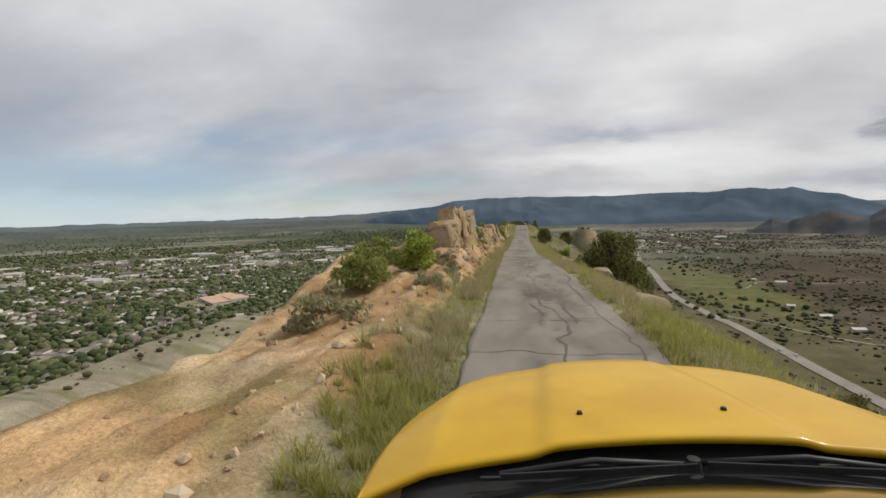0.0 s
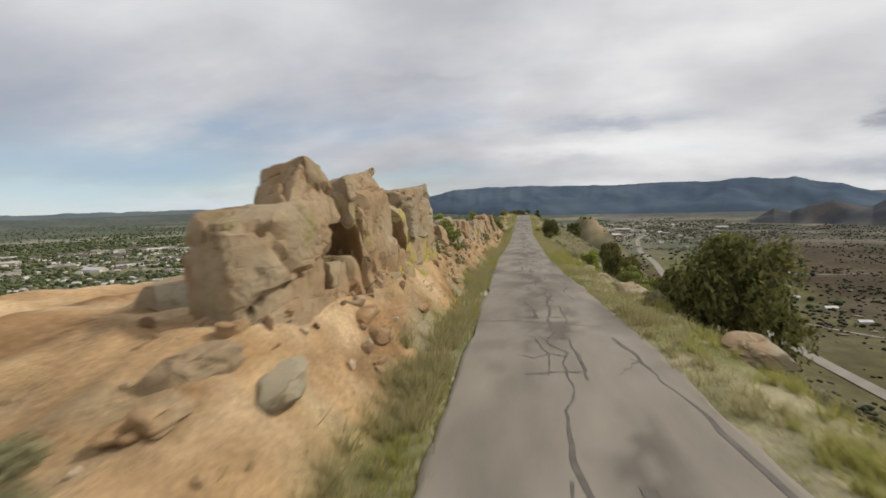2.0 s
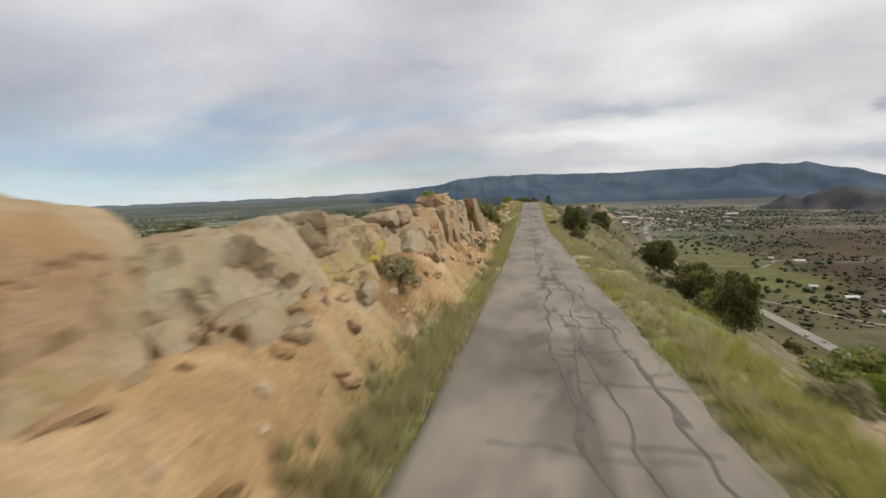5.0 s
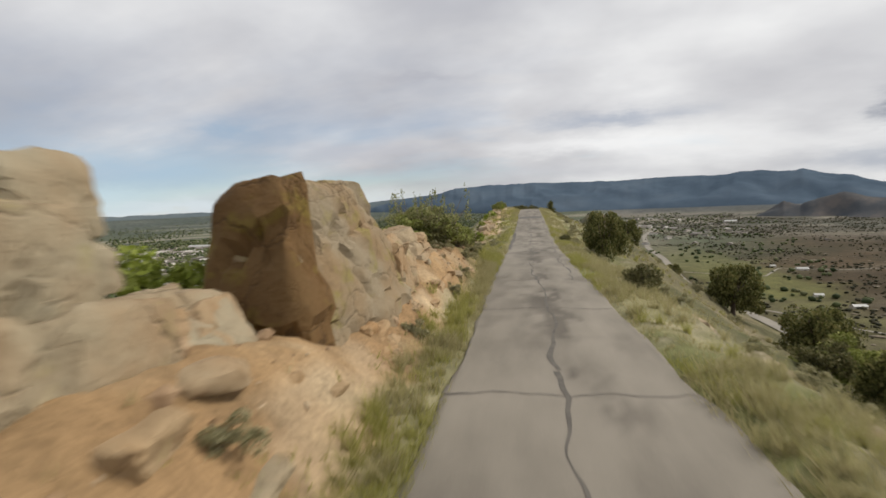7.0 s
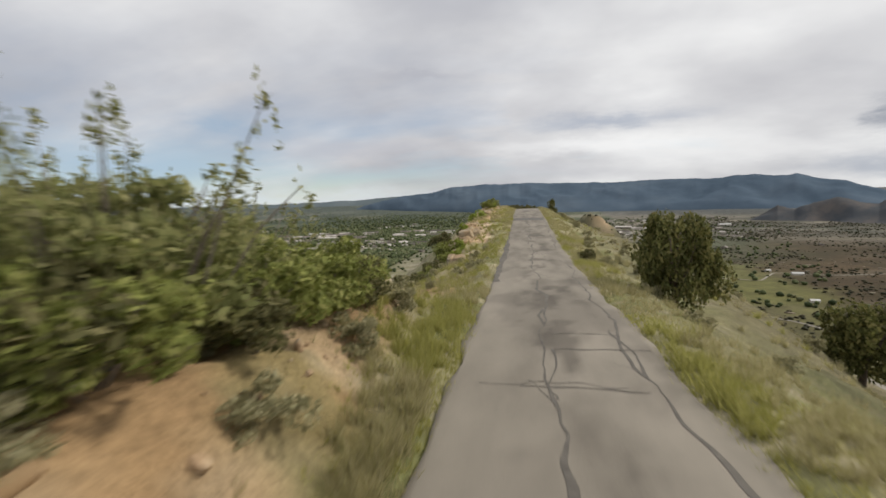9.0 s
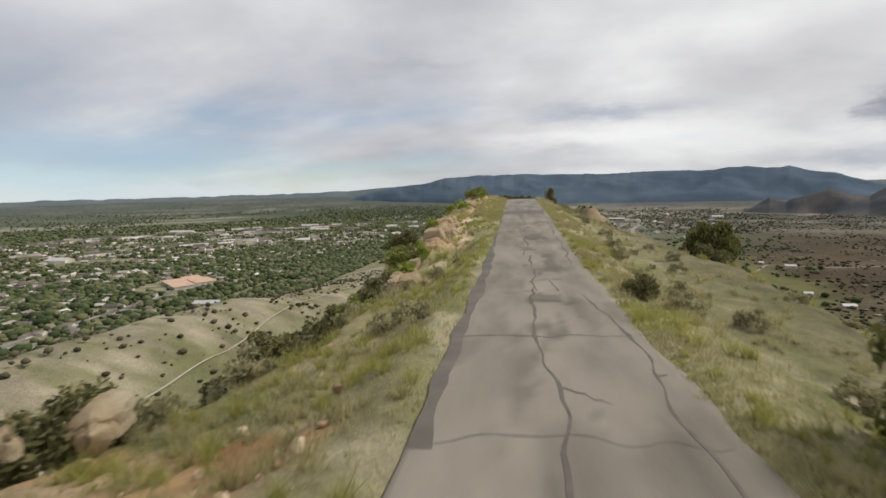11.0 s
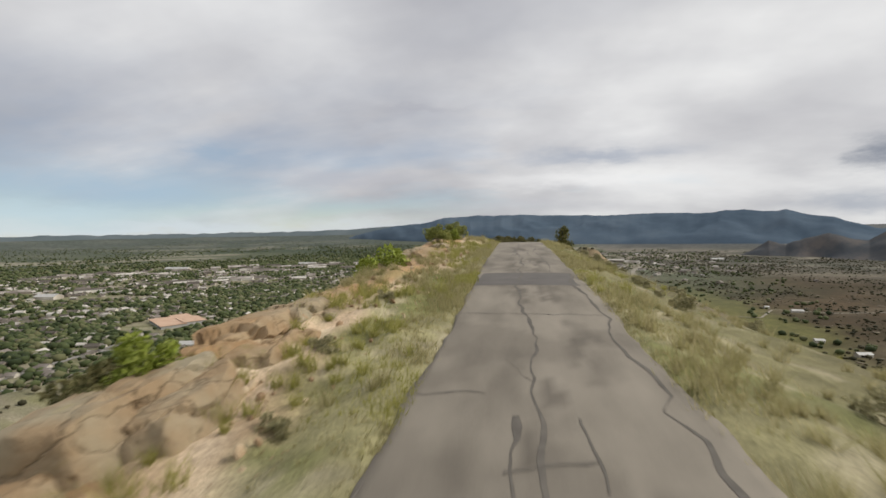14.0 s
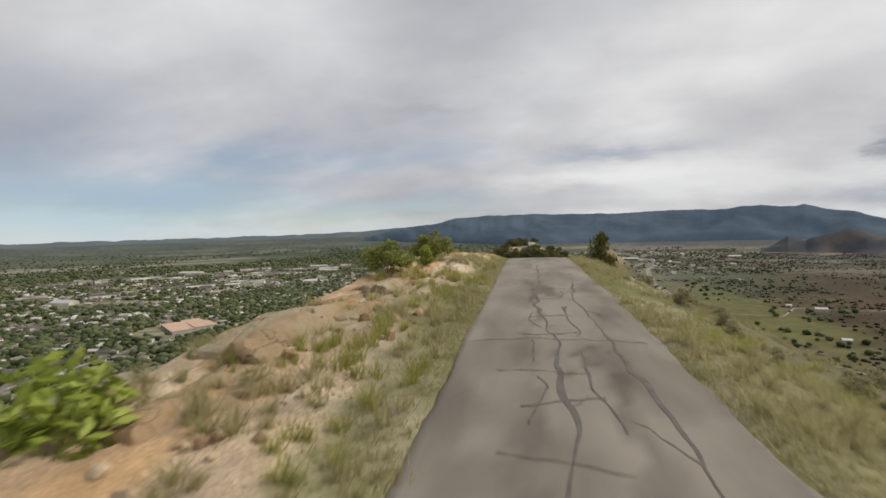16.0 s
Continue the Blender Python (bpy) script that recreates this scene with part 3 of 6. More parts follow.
def build_ground():
    right = growing(6, 0.3, 1.11, 5000)
    left = growing(9, 0.3, 1.085, 5000)
    xs = np.array([-v for v in left[::-1]] + list(np.arange(-9, -6, 0.25)) + list(np.arange(-6, -1.5, 0.14)) + list(np.arange(-1.5, 6.01, 0.25)) + right)
    ys = np.array([-v for v in growing(30, 0.6, 1.25, 600)[::-1]] + list(np.arange(-30, 0, 0.4)) + list(np.arange(0, 132, 0.24)) + list(np.arange(132, 150.01, 0.4)) + growing(150, 0.5, 1.045, 5000))
    X, Y = np.meshgrid(xs, ys)
    Z = ground(X, Y)
    nx, ny = len(xs), len(ys)
    co = np.stack([X, Y, Z], -1).reshape(-1, 3)
    idx = np.arange(nx * ny).reshape(ny, nx)
    q = np.stack([idx[:-1, :-1], idx[:-1, 1:], idx[1:, 1:], idx[1:, :-1]], -1).reshape(-1, 4)
    me = bpy.data.meshes.new("ground")
    me.vertices.add(len(co))
    me.vertices.foreach_set("co", co.astype(np.float32).ravel())
    me.loops.add(q.size)
    me.loops.foreach_set("vertex_index", q.astype(np.int32).ravel())
    me.polygons.add(len(q))
    me.polygons.foreach_set("loop_start", np.arange(0, q.size, 4, dtype=np.int32))
    me.polygons.foreach_set("use_smooth", np.ones(len(q), dtype=bool))
    me.update(calc_edges=True)
    U = X - mid_x(Y)
    d = np.hypot(X, Y)
    n1, n2, n3 = fractal(X, Y, 2.5, 101), fractal(X, Y, 25, 111), fractal(X, Y, 220, 121)
    n4 = fractal(X, Y, 0.8, 131)
    # dry grass everywhere near, then the zones
    c = tone((0.255, 0.235, 0.125), ((0.18, 0.185, 0.075), step(-0.1, 0.5, n1)), ((0.33, 0.295, 0.19), step(0.15, 0.65, n4)))
    left_side = U < 0
    dirt_zone = np.where(Y < 84, 1.0, np.where(Y < 101, 0.12, np.where(Y < 111, step(-2.7, -3.5, U + 0.5 * n1), step(-2.2, -2.9, U + 0.5 * n1))))
    edge_u = np.where((Y > 14) & (Y < 74), 0.32, 0.0)
    dirt = step(-2.25, -2.8, U - edge_u + 0.25 * n4) * np.where(Y < 80, step(-16, -9, U), step(-7.5, -5.5, U)) * left_side * dirt_zone
    dirt = dirt * (1 - np.where((Y > 15) & (Y < 72), 0.2, 0.5) * step(0.25, 0.6, n1))
    soil = tone((0.41, 0.268, 0.138), ((0.485, 0.35, 0.205), step(-0.1, 0.45, n4)), ((0.365, 0.232, 0.118), step(0.15, 0.6, fractal(X, Y, 6, 141))), ((0.56, 0.45, 0.31), 0.4 * step(0.55, 0.9, fractal(X, Y * 0.5, 0.9, 143))), ((0.25, 0.145, 0.066), 0.85 * step(0.25, 0.6, fractal(X, Y * 0.25, 0.6, 144))))
    pale = step(96, 106, Y)[..., None]
    soil = soil * (1 - pale) + pale * tone((0.50, 0.385, 0.265), ((0.58, 0.47, 0.345), step(-0.1, 0.5, n4)), ((0.46, 0.30, 0.16), step(0.1, 0.5, fractal(X, Y * 0.35, 2.2, 145))), ((0.36, 0.26, 0.17), 0.7 * step(0.3, 0.7, fractal(X * 1.4, Y * 0.3, 0.8, 146))))
    soil = soil * np.interp(Y, (13, 22, 27, 42, 54, 82, 86), (1.3, 1.2, 1.0, 0.97, 0.86, 0.86, 1.08))[..., None]
    c = c * (1 - dirt[..., None]) + soil * dirt[..., None]
    slope_l = tone((0.262, 0.232, 0.165), ((0.205, 0.19, 0.125), step(-0.1, 0.4, n2)), ((0.32, 0.28, 0.205), step(0.2, 0.6, n1 * 0.5 + n2 * 0.6)), ((0.17, 0.165, 0.085), step(0.1, 0.5, fractal(X, Y, 9, 155))), ((0.15, 0.155, 0.075), step(-30, 0, -np.abs(U + 158 + 25 * lattice(X, Y, 160, 5))) * 0.8))
    w = step(-7, -16, U)[..., None]
    c = c * (1 - w) + slope_l * w
    town = tone((0.175, 0.172, 0.095), ((0.125, 0.135, 0.06), step(-0.1, 0.3, n2)), ((0.28, 0.25, 0.18), step(0.3, 0.6, n2)), ((0.33, 0.295, 0.22), step(0.45, 0.62, n3)))
    w = step(-290, -345, U + 12 * n2)[..., None]
    pale_lots = step(0.42, 0.58, fractal(X * 0.35, Y, 90, 157))[..., None] * 0.8
    town = town * (1 - pale_lots) + np.array((0.28, 0.245, 0.18)) * pale_lots
    c = c * (1 - w) + town * w
    slope_r = tone((0.185, 0.163, 0.090), ((0.115, 0.115, 0.052), step(-0.1, 0.4, n2)), ((0.25, 0.21, 0.135), step(0.1, 0.6, n1)), ((0.10, 0.098, 0.045), 0.8 * step(0.15, 0.5, fractal(X, Y, 5, 158))))
    w = step(4, 8, U)[..., None]
    c = c * (1 - w) + slope_r * w
    valley = tone((0.080, 0.064, 0.044), ((0.066, 0.060, 0.033), step(0, 0.4, n2)), ((0.120, 0.092, 0.066), step(0.2, 0.6, n3)), ((0.050, 0.041, 0.032), step(0.1, 0.5, fractal(X, Y, 420, 151))))
    field = step(1.25, 0.9, np.hypot((X - 398) / 92, (Y - 1130) / 390) + 0.2 * n2)
    field2 = step(1.2, 0.9, np.hypot((X - 320) / 100, (Y - 560) / 330) + 0.15 * n2)
    valley = valley * np.array((0.62, 0.53, 0.36))
    streaks = step(0.25, 0.5, fractal(X * 0.6, Y, 70, 156))[..., None] * 0.7
    valley = valley * (1 - streaks) + np.array((0.105, 0.085, 0.055)) * streaks
    valley = valley * (1 - 0.6 * field2[..., None]) + np.array((0.112, 0.106, 0.046)) * 0.6 * field2[..., None]
    valley = valley * (1 - 0.75 * field[..., None]) + np.array((0.135, 0.135, 0.044)) * 0.75 * field[..., None]
    c = c * (1 - 0.2 * step(2.4, 3.4, U) * step(60, 20, U))[..., None]
    w = step(150, 230, U)[..., None]
    c = c * (1 - w) + valley * w
    # tan knoll with an orange cap
    kn = np.exp(-(((X - 95) / 120) ** 2) - ((Y - 650) / 190) ** 2)
    hill = tone((0.135, 0.12, 0.068), ((0.085, 0.083, 0.043), step(-0.1, 0.4, fractal(X, Y, 30, 163))), ((0.19, 0.16, 0.10), step(0.2, 0.6, fractal(X, Y, 12, 164))), ((0.34, 0.23, 0.14), 0.6 * np.exp(-(((X - 94) / 11) ** 2) - ((Y - 628) / 22) ** 2)))
    w = step(0.30, 0.5, kn)[..., None]
    c = c * (1 - w) + hill * w
    # the plain ahead and the haze-pale distance
    ahead = tone((0.145, 0.14, 0.10), ((0.085, 0.10, 0.06), step(-0.1, 0.3, fractal(X, Y / 3, 260, 161))), ((0.20, 0.185, 0.135), step(0.25, 0.55, fractal(X, Y / 4, 330, 171))))
    w = (step(900, 1900, Y) * step(-900, -300, X) * step(520, 150, X - 0.25 * Y))[..., None]
    c = c * (1 - w) + ahead * w
    around = np.arctan2(X, np.maximum(Y, 1)) * 900
    # last tone of plain: haze painted in, growing with distance
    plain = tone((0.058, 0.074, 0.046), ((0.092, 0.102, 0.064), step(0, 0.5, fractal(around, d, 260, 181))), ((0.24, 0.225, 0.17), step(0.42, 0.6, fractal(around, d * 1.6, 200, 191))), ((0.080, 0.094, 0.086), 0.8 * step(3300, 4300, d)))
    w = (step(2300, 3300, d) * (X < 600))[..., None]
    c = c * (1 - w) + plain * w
    # last tone of dry: blue-grey haze laid over the farthest ground
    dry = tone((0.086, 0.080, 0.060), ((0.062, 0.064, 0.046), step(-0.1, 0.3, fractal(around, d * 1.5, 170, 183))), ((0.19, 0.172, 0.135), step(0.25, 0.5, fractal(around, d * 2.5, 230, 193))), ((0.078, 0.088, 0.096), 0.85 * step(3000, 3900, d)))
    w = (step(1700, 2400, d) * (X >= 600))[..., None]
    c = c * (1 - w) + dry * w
    c = c * np.where(d < 60, 0.84, 0.9)[..., None]
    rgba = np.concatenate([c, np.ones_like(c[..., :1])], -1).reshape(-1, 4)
    # the layer holds soil tones and, far out, the painted haze
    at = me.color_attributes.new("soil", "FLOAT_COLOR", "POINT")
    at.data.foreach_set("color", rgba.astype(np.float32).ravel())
    me.materials.append(M_LAND)
    return tagged(new("ground", me), "dry ridge of orange soil and pale grass above valley plains", "ground", kind="structure")


build_ground()


# ---------------------------------------------------------------- the lane
def ribbon(name, ys, us0, us1, lift, material, parent=None, spans=1):
    """A strip laid on the lane between two edges given as offsets from its middle."""
    verts, faces = [], []
    z, m = lane_z(ys), mid_x(ys)
    w = spans + 1
    for i, y in enumerate(ys):
        for k in range(w):
            u = us0[i] + (us1[i] - us0[i]) * k / spans
            verts.append((m[i] + u, y, z[i] + 0.02 - 0.012 * u * u + lift))
        if i:
            o, p = (i - 1) * w, i * w
            faces += [(o + k, o + k + 1, p + k + 1, p + k) for k in range(spans)]
    ob = new(name, mesh_of(name, verts, faces, material))
    ob.parent = parent
    return ob


def jagged(y, amp, stride, rng):
    """A broken line's offsets along y: straight runs between chance knees."""
    knots = [y[0]]
    while knots[-1] < y[-1]:
        knots.append(knots[-1] + stride * rng.uniform(0.4, 1.7))
    return np.interp(y, knots, rng.uniform(-amp, amp, len(knots)))


def build_lane():
    ys = np.concatenate([np.arange(-30, 140, 0.2), np.arange(140, 330, 4.0)])
    z, m = lane_z(ys), mid_x(ys)
    rng = np.random.default_rng(3)
    edge = np.interp(ys, EDGE_Y, EDGE_U)
    wob_l, wob_r = 0.07 * fractal(ys, ys * 0, 1.6, 201), 0.09 * fractal(ys, ys * 0 + 9, 1.4, 211)
    verts, faces, us = [], [], [-1, -0.97] + [k / 12 for k in range(-11, 12)] + [0.97, 1]
    nu = len(us)
    for i, y in enumerate(ys):
        for s in us:
            u = s * (edge[i] if s > 0 else HALF) + (wob_l[i] if s < -0.95 else wob_r[i] if s > 0.95 else 0)
            verts.append((m[i] + u, y, z[i] + 0.02 - 0.012 * u * u - (0.10 if abs(s) == 1 else 0)))
        if i:
            o, p = (i - 1) * nu, i * nu
            faces += [(o + k, o + k + 1, p + k + 1, p + k) for k in range(nu - 1)]
    me = mesh_of("road", verts, faces, M_ASPHALT, smooth=True)
    # dark marks, thickest along the middle
    U, Y = np.meshgrid(np.array(us) * HALF, ys)
    spots = step(0.12, 0.5, fractal(U, Y * 0.35, 0.55, 231, 4) + 0.25 * fractal(U * 0.3, Y, 6, 232, 2) - 0.12) * np.exp(-(((U - 0.1) / 0.75) ** 2))
    smears = step(0.3, 0.6, fractal(U * 0.7, Y * 0.5, 1.3, 233, 4)) * 0.45
    at = me.attributes.new("stain", "FLOAT", "POINT")
    at.data.foreach_set("value", np.clip(spots + smears, 0, 1).astype(np.float32).ravel())
    road = tagged(new("road", me), "narrow worn grey asphalt lane with sealed cracks", "road", kind="structure")
    # mended stretches
    for y0, y1, a, b, mat in ((111.5, 114.0, -1.42, 1.32, M_PATCH), (83.2, 102.5, -1.58, -1.34, M_STAIN_EDGE)):
        yy = np.arange(y0, y1 + 0.01, 0.3)
        n = len(yy)
        e = 0.012 * rng.standard_normal((2, n)) + 0.06 * np.stack([fractal(yy, yy * 0, 1.5, 6, 3), fractal(yy, yy * 0, 1.5, 7, 3)])
        b = b - 0.2 * np.clip((yy - 94) / 8.5, 0, 1) * (mat is M_STAIN_EDGE)
        ribbon("patch", yy, a + e[0], b + e[1], 0.003, mat, road, 8)
    # sealed cracks running along the lane
    for u0, y0, y1, w, sd in ((0.02, -8, 34, 0.10, 1), (1.02, -4, 22, 0.09, 2), (-0.15, 34, 62, 0.10, 3), (0.85, 26, 50, 0.06, 4), (-0.1, 62, 96, 0.11, 5), (1.05, 70, 90, 0.08, 6), (-0.18, 96, 131, 0.10, 7), (1.15, 94, 114, 0.10, 8), (0.75, 114, 126, 0.10, 9), (0.35, 40, 58, 0.06, 10)):
        yy = np.arange(y0, y1, 0.11)
        c = u0 + 0.14 * fractal(yy, yy * 0, 3.0, 220 + sd) + jagged(yy, 0.10, 0.9, rng) + jagged(yy, 0.03, 0.3, rng)
        ww = 0.72 * w * (0.15 + 1.1 * np.abs(jagged(yy, 1.0, 1.2, rng)) + 0.2 * np.abs(jagged(yy, 1.0, 0.3, rng))) * 0.5
        ribbon("crack_seal", yy, c - ww, c + ww, 0.004, M_TAR, road)
        # short branches off it
        for k in range(int((y1 - y0) / 4.2)):
            i = rng.integers(2, len(yy) - 2)
            side = rng.choice((-1, 1))
            reach = rng.uniform(0.2, 0.75)
            t = np.linspace(0, 1, 7)
            bx = np.clip(c[i] + side * reach * t, -1.55, 1.3)
            by = yy[i] + rng.uniform(-0.9, 0.9) * t + 0.10 * fractal(t * 3, t * 0 + i, 1.0, 290)
            w = 0.008 + 0.018 * rng.random()
            verts, faces = [], []
            for q in range(7):
                for s in (-w, w):
                    v = by[q] + s * (1.15 - t[q])
                    verts.append((float(mid_x(v)) + bx[q], v, float(lane_z(v)) + 0.0245 - 0.012 * bx[q] ** 2))
                if q:
                    faces.append((2 * q - 2, 2 * q, 2 * q + 1, 2 * q - 1))
            part("crack_branch", mesh_of("crack_branch", verts, faces, M_TAR), M_TAR, road)
    # stretches broken into small fields
    for y0, y1, ua, ub in ((9, 17.5, -0.3, 0.35), (19.5, 27, -0.35, 0.3), (29, 40, -0.3, 0.42), (41, 47, 0.1, 0.9), (49, 58.5, -0.05, 0.4), (74, 79, -0.2, 0.9), (89, 93, -0.1, 0.35), (98, 104, -0.35, 0.3), (115, 124, -0.4, 0.35)):
        yy = np.arange(y0, y1, 0.12)
        rails = [u + jagged(yy, 0.14, 0.8, rng) + jagged(yy, 0.025, 0.25, rng) for u in (ua, ub)]
        for c in rails:
            w = 0.008 + 0.06 * np.clip(jagged(yy, 1.0, 1.0, rng), 0, 1) ** 1.5 + 0.008 * np.abs(jagged(yy, 1.0, 0.2, rng))
            a = int(rng.integers(0, 12))
            while a < len(yy) - 8:
                b = min(len(yy), a + int(rng.integers(9, 26)))
                ribbon("crack_seal", yy[a:b], (c - w)[a:b], (c + w)[a:b], 0.005, M_TAR, road)
                a = b + int(rng.integers(4, 16))
        k = 3
        while k < len(yy) - 4:
            t = np.linspace(0, 1, 8)
            over = rng.uniform(0, 0.5)
            bx = np.clip(rails[0][k] - over * rng.integers(0, 2) + (rails[1][k] - rails[0][k] + over) * t, -1.55, 1.3)
            by = yy[k] + rng.uniform(-0.25, 0.25) * t + 0.07 * fractal(t * 2, t * 0 + k, 1.0, 274)
            w = rng.uniform(0.012, 0.035)
            verts, faces = [], []
            for q in range(8):
                for e in (-w, w):
                    v = by[q] + e * (0.6 + 0.4 * math.sin(q * 2.1 + k))
                    verts.append((float(mid_x(v)) + bx[q], v, float(lane_z(v)) + 0.0255 - 0.012 * bx[q] ** 2))
                if q:
                    faces.append((2 * q - 2, 2 * q, 2 * q + 1, 2 * q - 1))
            part("crack_branch", mesh_of("crack_branch", verts, faces, M_TAR), M_TAR, road)
            k += int(rng.integers(7, 19))
    # and across it
    y = -3.0
    while y < 128:
        a, b = sorted(rng.uniform(-1.6, 1.6, 2))
        a, b = (-1.57, 1.3) if rng.random() < 0.45 else (a, min(b, 1.3))
        if b - a > 0.6:
            n = 26
            t = np.linspace(a, b, n)
            c = y + 0.15 * fractal(t, t * 0 + y, 0.8, 280) + rng.uniform(-0.14, 0.14) * t
            thick = 0.35 + 0.9 * np.abs(fractal(t, t * 0 + y, 0.5, 285))
            w = 0.010 + 0.016 * rng.random()
            verts, faces = [], []
            for i in range(n):
                for s in (-w, w):
                    yy = c[i] + s * thick[i]
                    verts.append((float(mid_x(yy)) + t[i], yy, float(lane_z(yy)) + 0.0235 - 0.012 * t[i] ** 2))
                if i:
                    faces.append((2 * i - 2, 2 * i, 2 * i + 1, 2 * i - 1))
            part("crack_seal", mesh_of("crack_seal", verts, faces, M_TAR), M_TAR, road)
        y += rng.uniform(2.2, 5.5)


build_lane()


# ---------------------------------------------------------------- rocks
def spread3(i, j, k, seed):
    """A random number from 0 to 1 for each whole-numbered place."""
    h = np.sin(i * 127.1 + j * 311.7 + k * 74.7 + seed * 13.37) * 43758.5453
    return h - np.floor(h)


def cells(q, seed):
    """Broken-up space: for each place the number of its piece, and how far it is from the next joint."""
    base = np.floor(q)
    near, second, tag = np.full(len(q), 9.0), np.full(len(q), 9.0), np.zeros(len(q))
    for a in (-1, 0, 1):
        for b in (-1, 0, 1):
            for c in (-1, 0, 1):
                i, j, k = base[:, 0] + a, base[:, 1] + b, base[:, 2] + c
                spot = np.stack([i + 0.15 + 0.7 * spread3(i, j, k, seed), j + 0.15 + 0.7 * spread3(i, j, k, seed + 1), k + 0.15 + 0.7 * spread3(i, j, k, seed + 2)], 1)
                d = np.abs(q - spot).max(1) * 0.6 + np.linalg.norm(q - spot, axis=1) * 0.4
                closer = d < near
                second = np.where(closer, near, np.minimum(second, d))
                tag = np.where(closer, spread3(i, j, k, seed + 5), tag)
                near = np.where(closer, d, near)
    return tag, second - near


def rough3(p, scale, seed):
    x, y, z = p[:, 0], p[:, 1], p[:, 2]
    return (fractal(x + 0.6 * z + 40, y - 0.4 * z + 40, scale, seed) + fractal(y + 0.5 * x + 70, z - 0.3 * x + 70, scale, seed + 7)) * 0.7


def weathered(p, out, seed, amp=1.0, dip=0.07):
    """Breaks a block's faces into bedded pieces with open joints, and wears them."""
    warp = 0.10 * rough3(p, 0.9, seed % 50 + 600)
    bed = p[:, 2] + dip * p[:, 1] + warp
    big, joint = cells(np.stack([p[:, 0] / 1.5 + warp, p[:, 1] / 1.7 + warp * 1.5, bed / 1.05], 1), seed)
    small, chip = cells(np.stack([p[:, 0] / 0.34, p[:, 1] / 0.42 + warp, bed / 0.21 + warp], 1), seed + 9)
    n = 0.24 * (big - 0.5) + 0.035 * (small - 0.5) - 0.11 * np.exp(-((joint / 0.045) ** 2)) - 0.012 * np.exp(-((chip / 0.08) ** 2))
    n += 0.05 * rough3(p, 1.3, 620 + seed % 40) + 0.022 * rough3(p, 0.16, 640 + seed % 40)
    return p + out * (n * amp)[:, None]


def rock_from(name, ball, p, seed, material, amp, sharp, dip=0.07):
    out = np.array([v.co.normalized()[:] for v in ball.verts])
    p = weathered(p, out, seed, amp, dip)
    me = bpy.data.meshes.new(name)
    ball.to_mesh(me)
    ball.free()
    me.vertices.foreach_set("co", p.astype(np.float32).ravel())
    me.materials.append(material)
    me.polygons.foreach_set("use_smooth", [True] * len(me.polygons))
    me.set_sharp_from_angle(angle=radians(sharp))
    me.update()
    return me


def squared(ball, power, cuts, rng, low, high):
    """A ball pressed to a block with some corners broken off along flat planes."""
    d = np.array([v.co[:] for v in ball.verts])
    p = d * ((np.abs(d) ** power).sum(1) ** (-1 / power))[:, None]
    for _ in range(cuts):
        n = rng.standard_normal(3) * np.array((1.0, 0.9, 0.8))
        n /= np.linalg.norm(n)
        over = np.maximum(p @ n - np.abs(n).sum() * rng.uniform(low, high), 0)
        p = p - over[:, None] * n
    return p


def rock_mesh(name, size, seed, material, detail=4, block=7.0, cuts=14):
    """A broken block: a squared lump, cut by planes, bedded, cracked and weathered."""
    bm = bmesh.new()
    bmesh.ops.create_icosphere(bm, subdivisions=detail, radius=1.0)
    p = squared(bm, max(block, 9.0), cuts, np.random.default_rng(seed), 0.60, 0.84) * np.array(size) / 2
    return rock_from(name, bm, p, seed, material, min(1.0, 0.25 + 0.35 * float(min(size))), 28, 0.2)


def crag(blocks, label, material=M_ROCK, group="ridge rocks", block=7.0, cuts=14):
    """An outcrop of several blocks; each is u, y, top over the lane, size, turn, tilt, seed, name."""
    u0, y0 = blocks[0][:2]
    root = thing("rock_outcrop", pose(float(mid_x(y0)) + u0, y0, float(lane_z(y0))), label, "rock", group)
    inv = root.matrix_basis.inverted()
    for u, y, top, size, turn, tilt, seed, name in blocks:
        ob = part(name, rock_mesh(name, size, seed, material, 5 if size[2] > 2.2 else 4, block, cuts), material, root)
        ob.matrix_basis = inv @ pose(float(mid_x(y)) + u, y, float(lane_z(y0)) + top - size[2] / 2, tilt, 0, turn)
    return root


def rock(u, y, top, size, seed, material=M_ROCK, turn=0.0, tilt=0.0, label="", name="rock_outcrop", block=4.0, detail=4):
    me = rock_mesh(name, size, seed, material, detail, block)
    ob = new(name, me)
    ob.matrix_basis = pose(float(mid_x(y)) + u, y, float(lane_z(y)) + top - size[2] / 2, tilt, 0, turn)
    return tagged(ob, label, "rock", "ridge rocks")


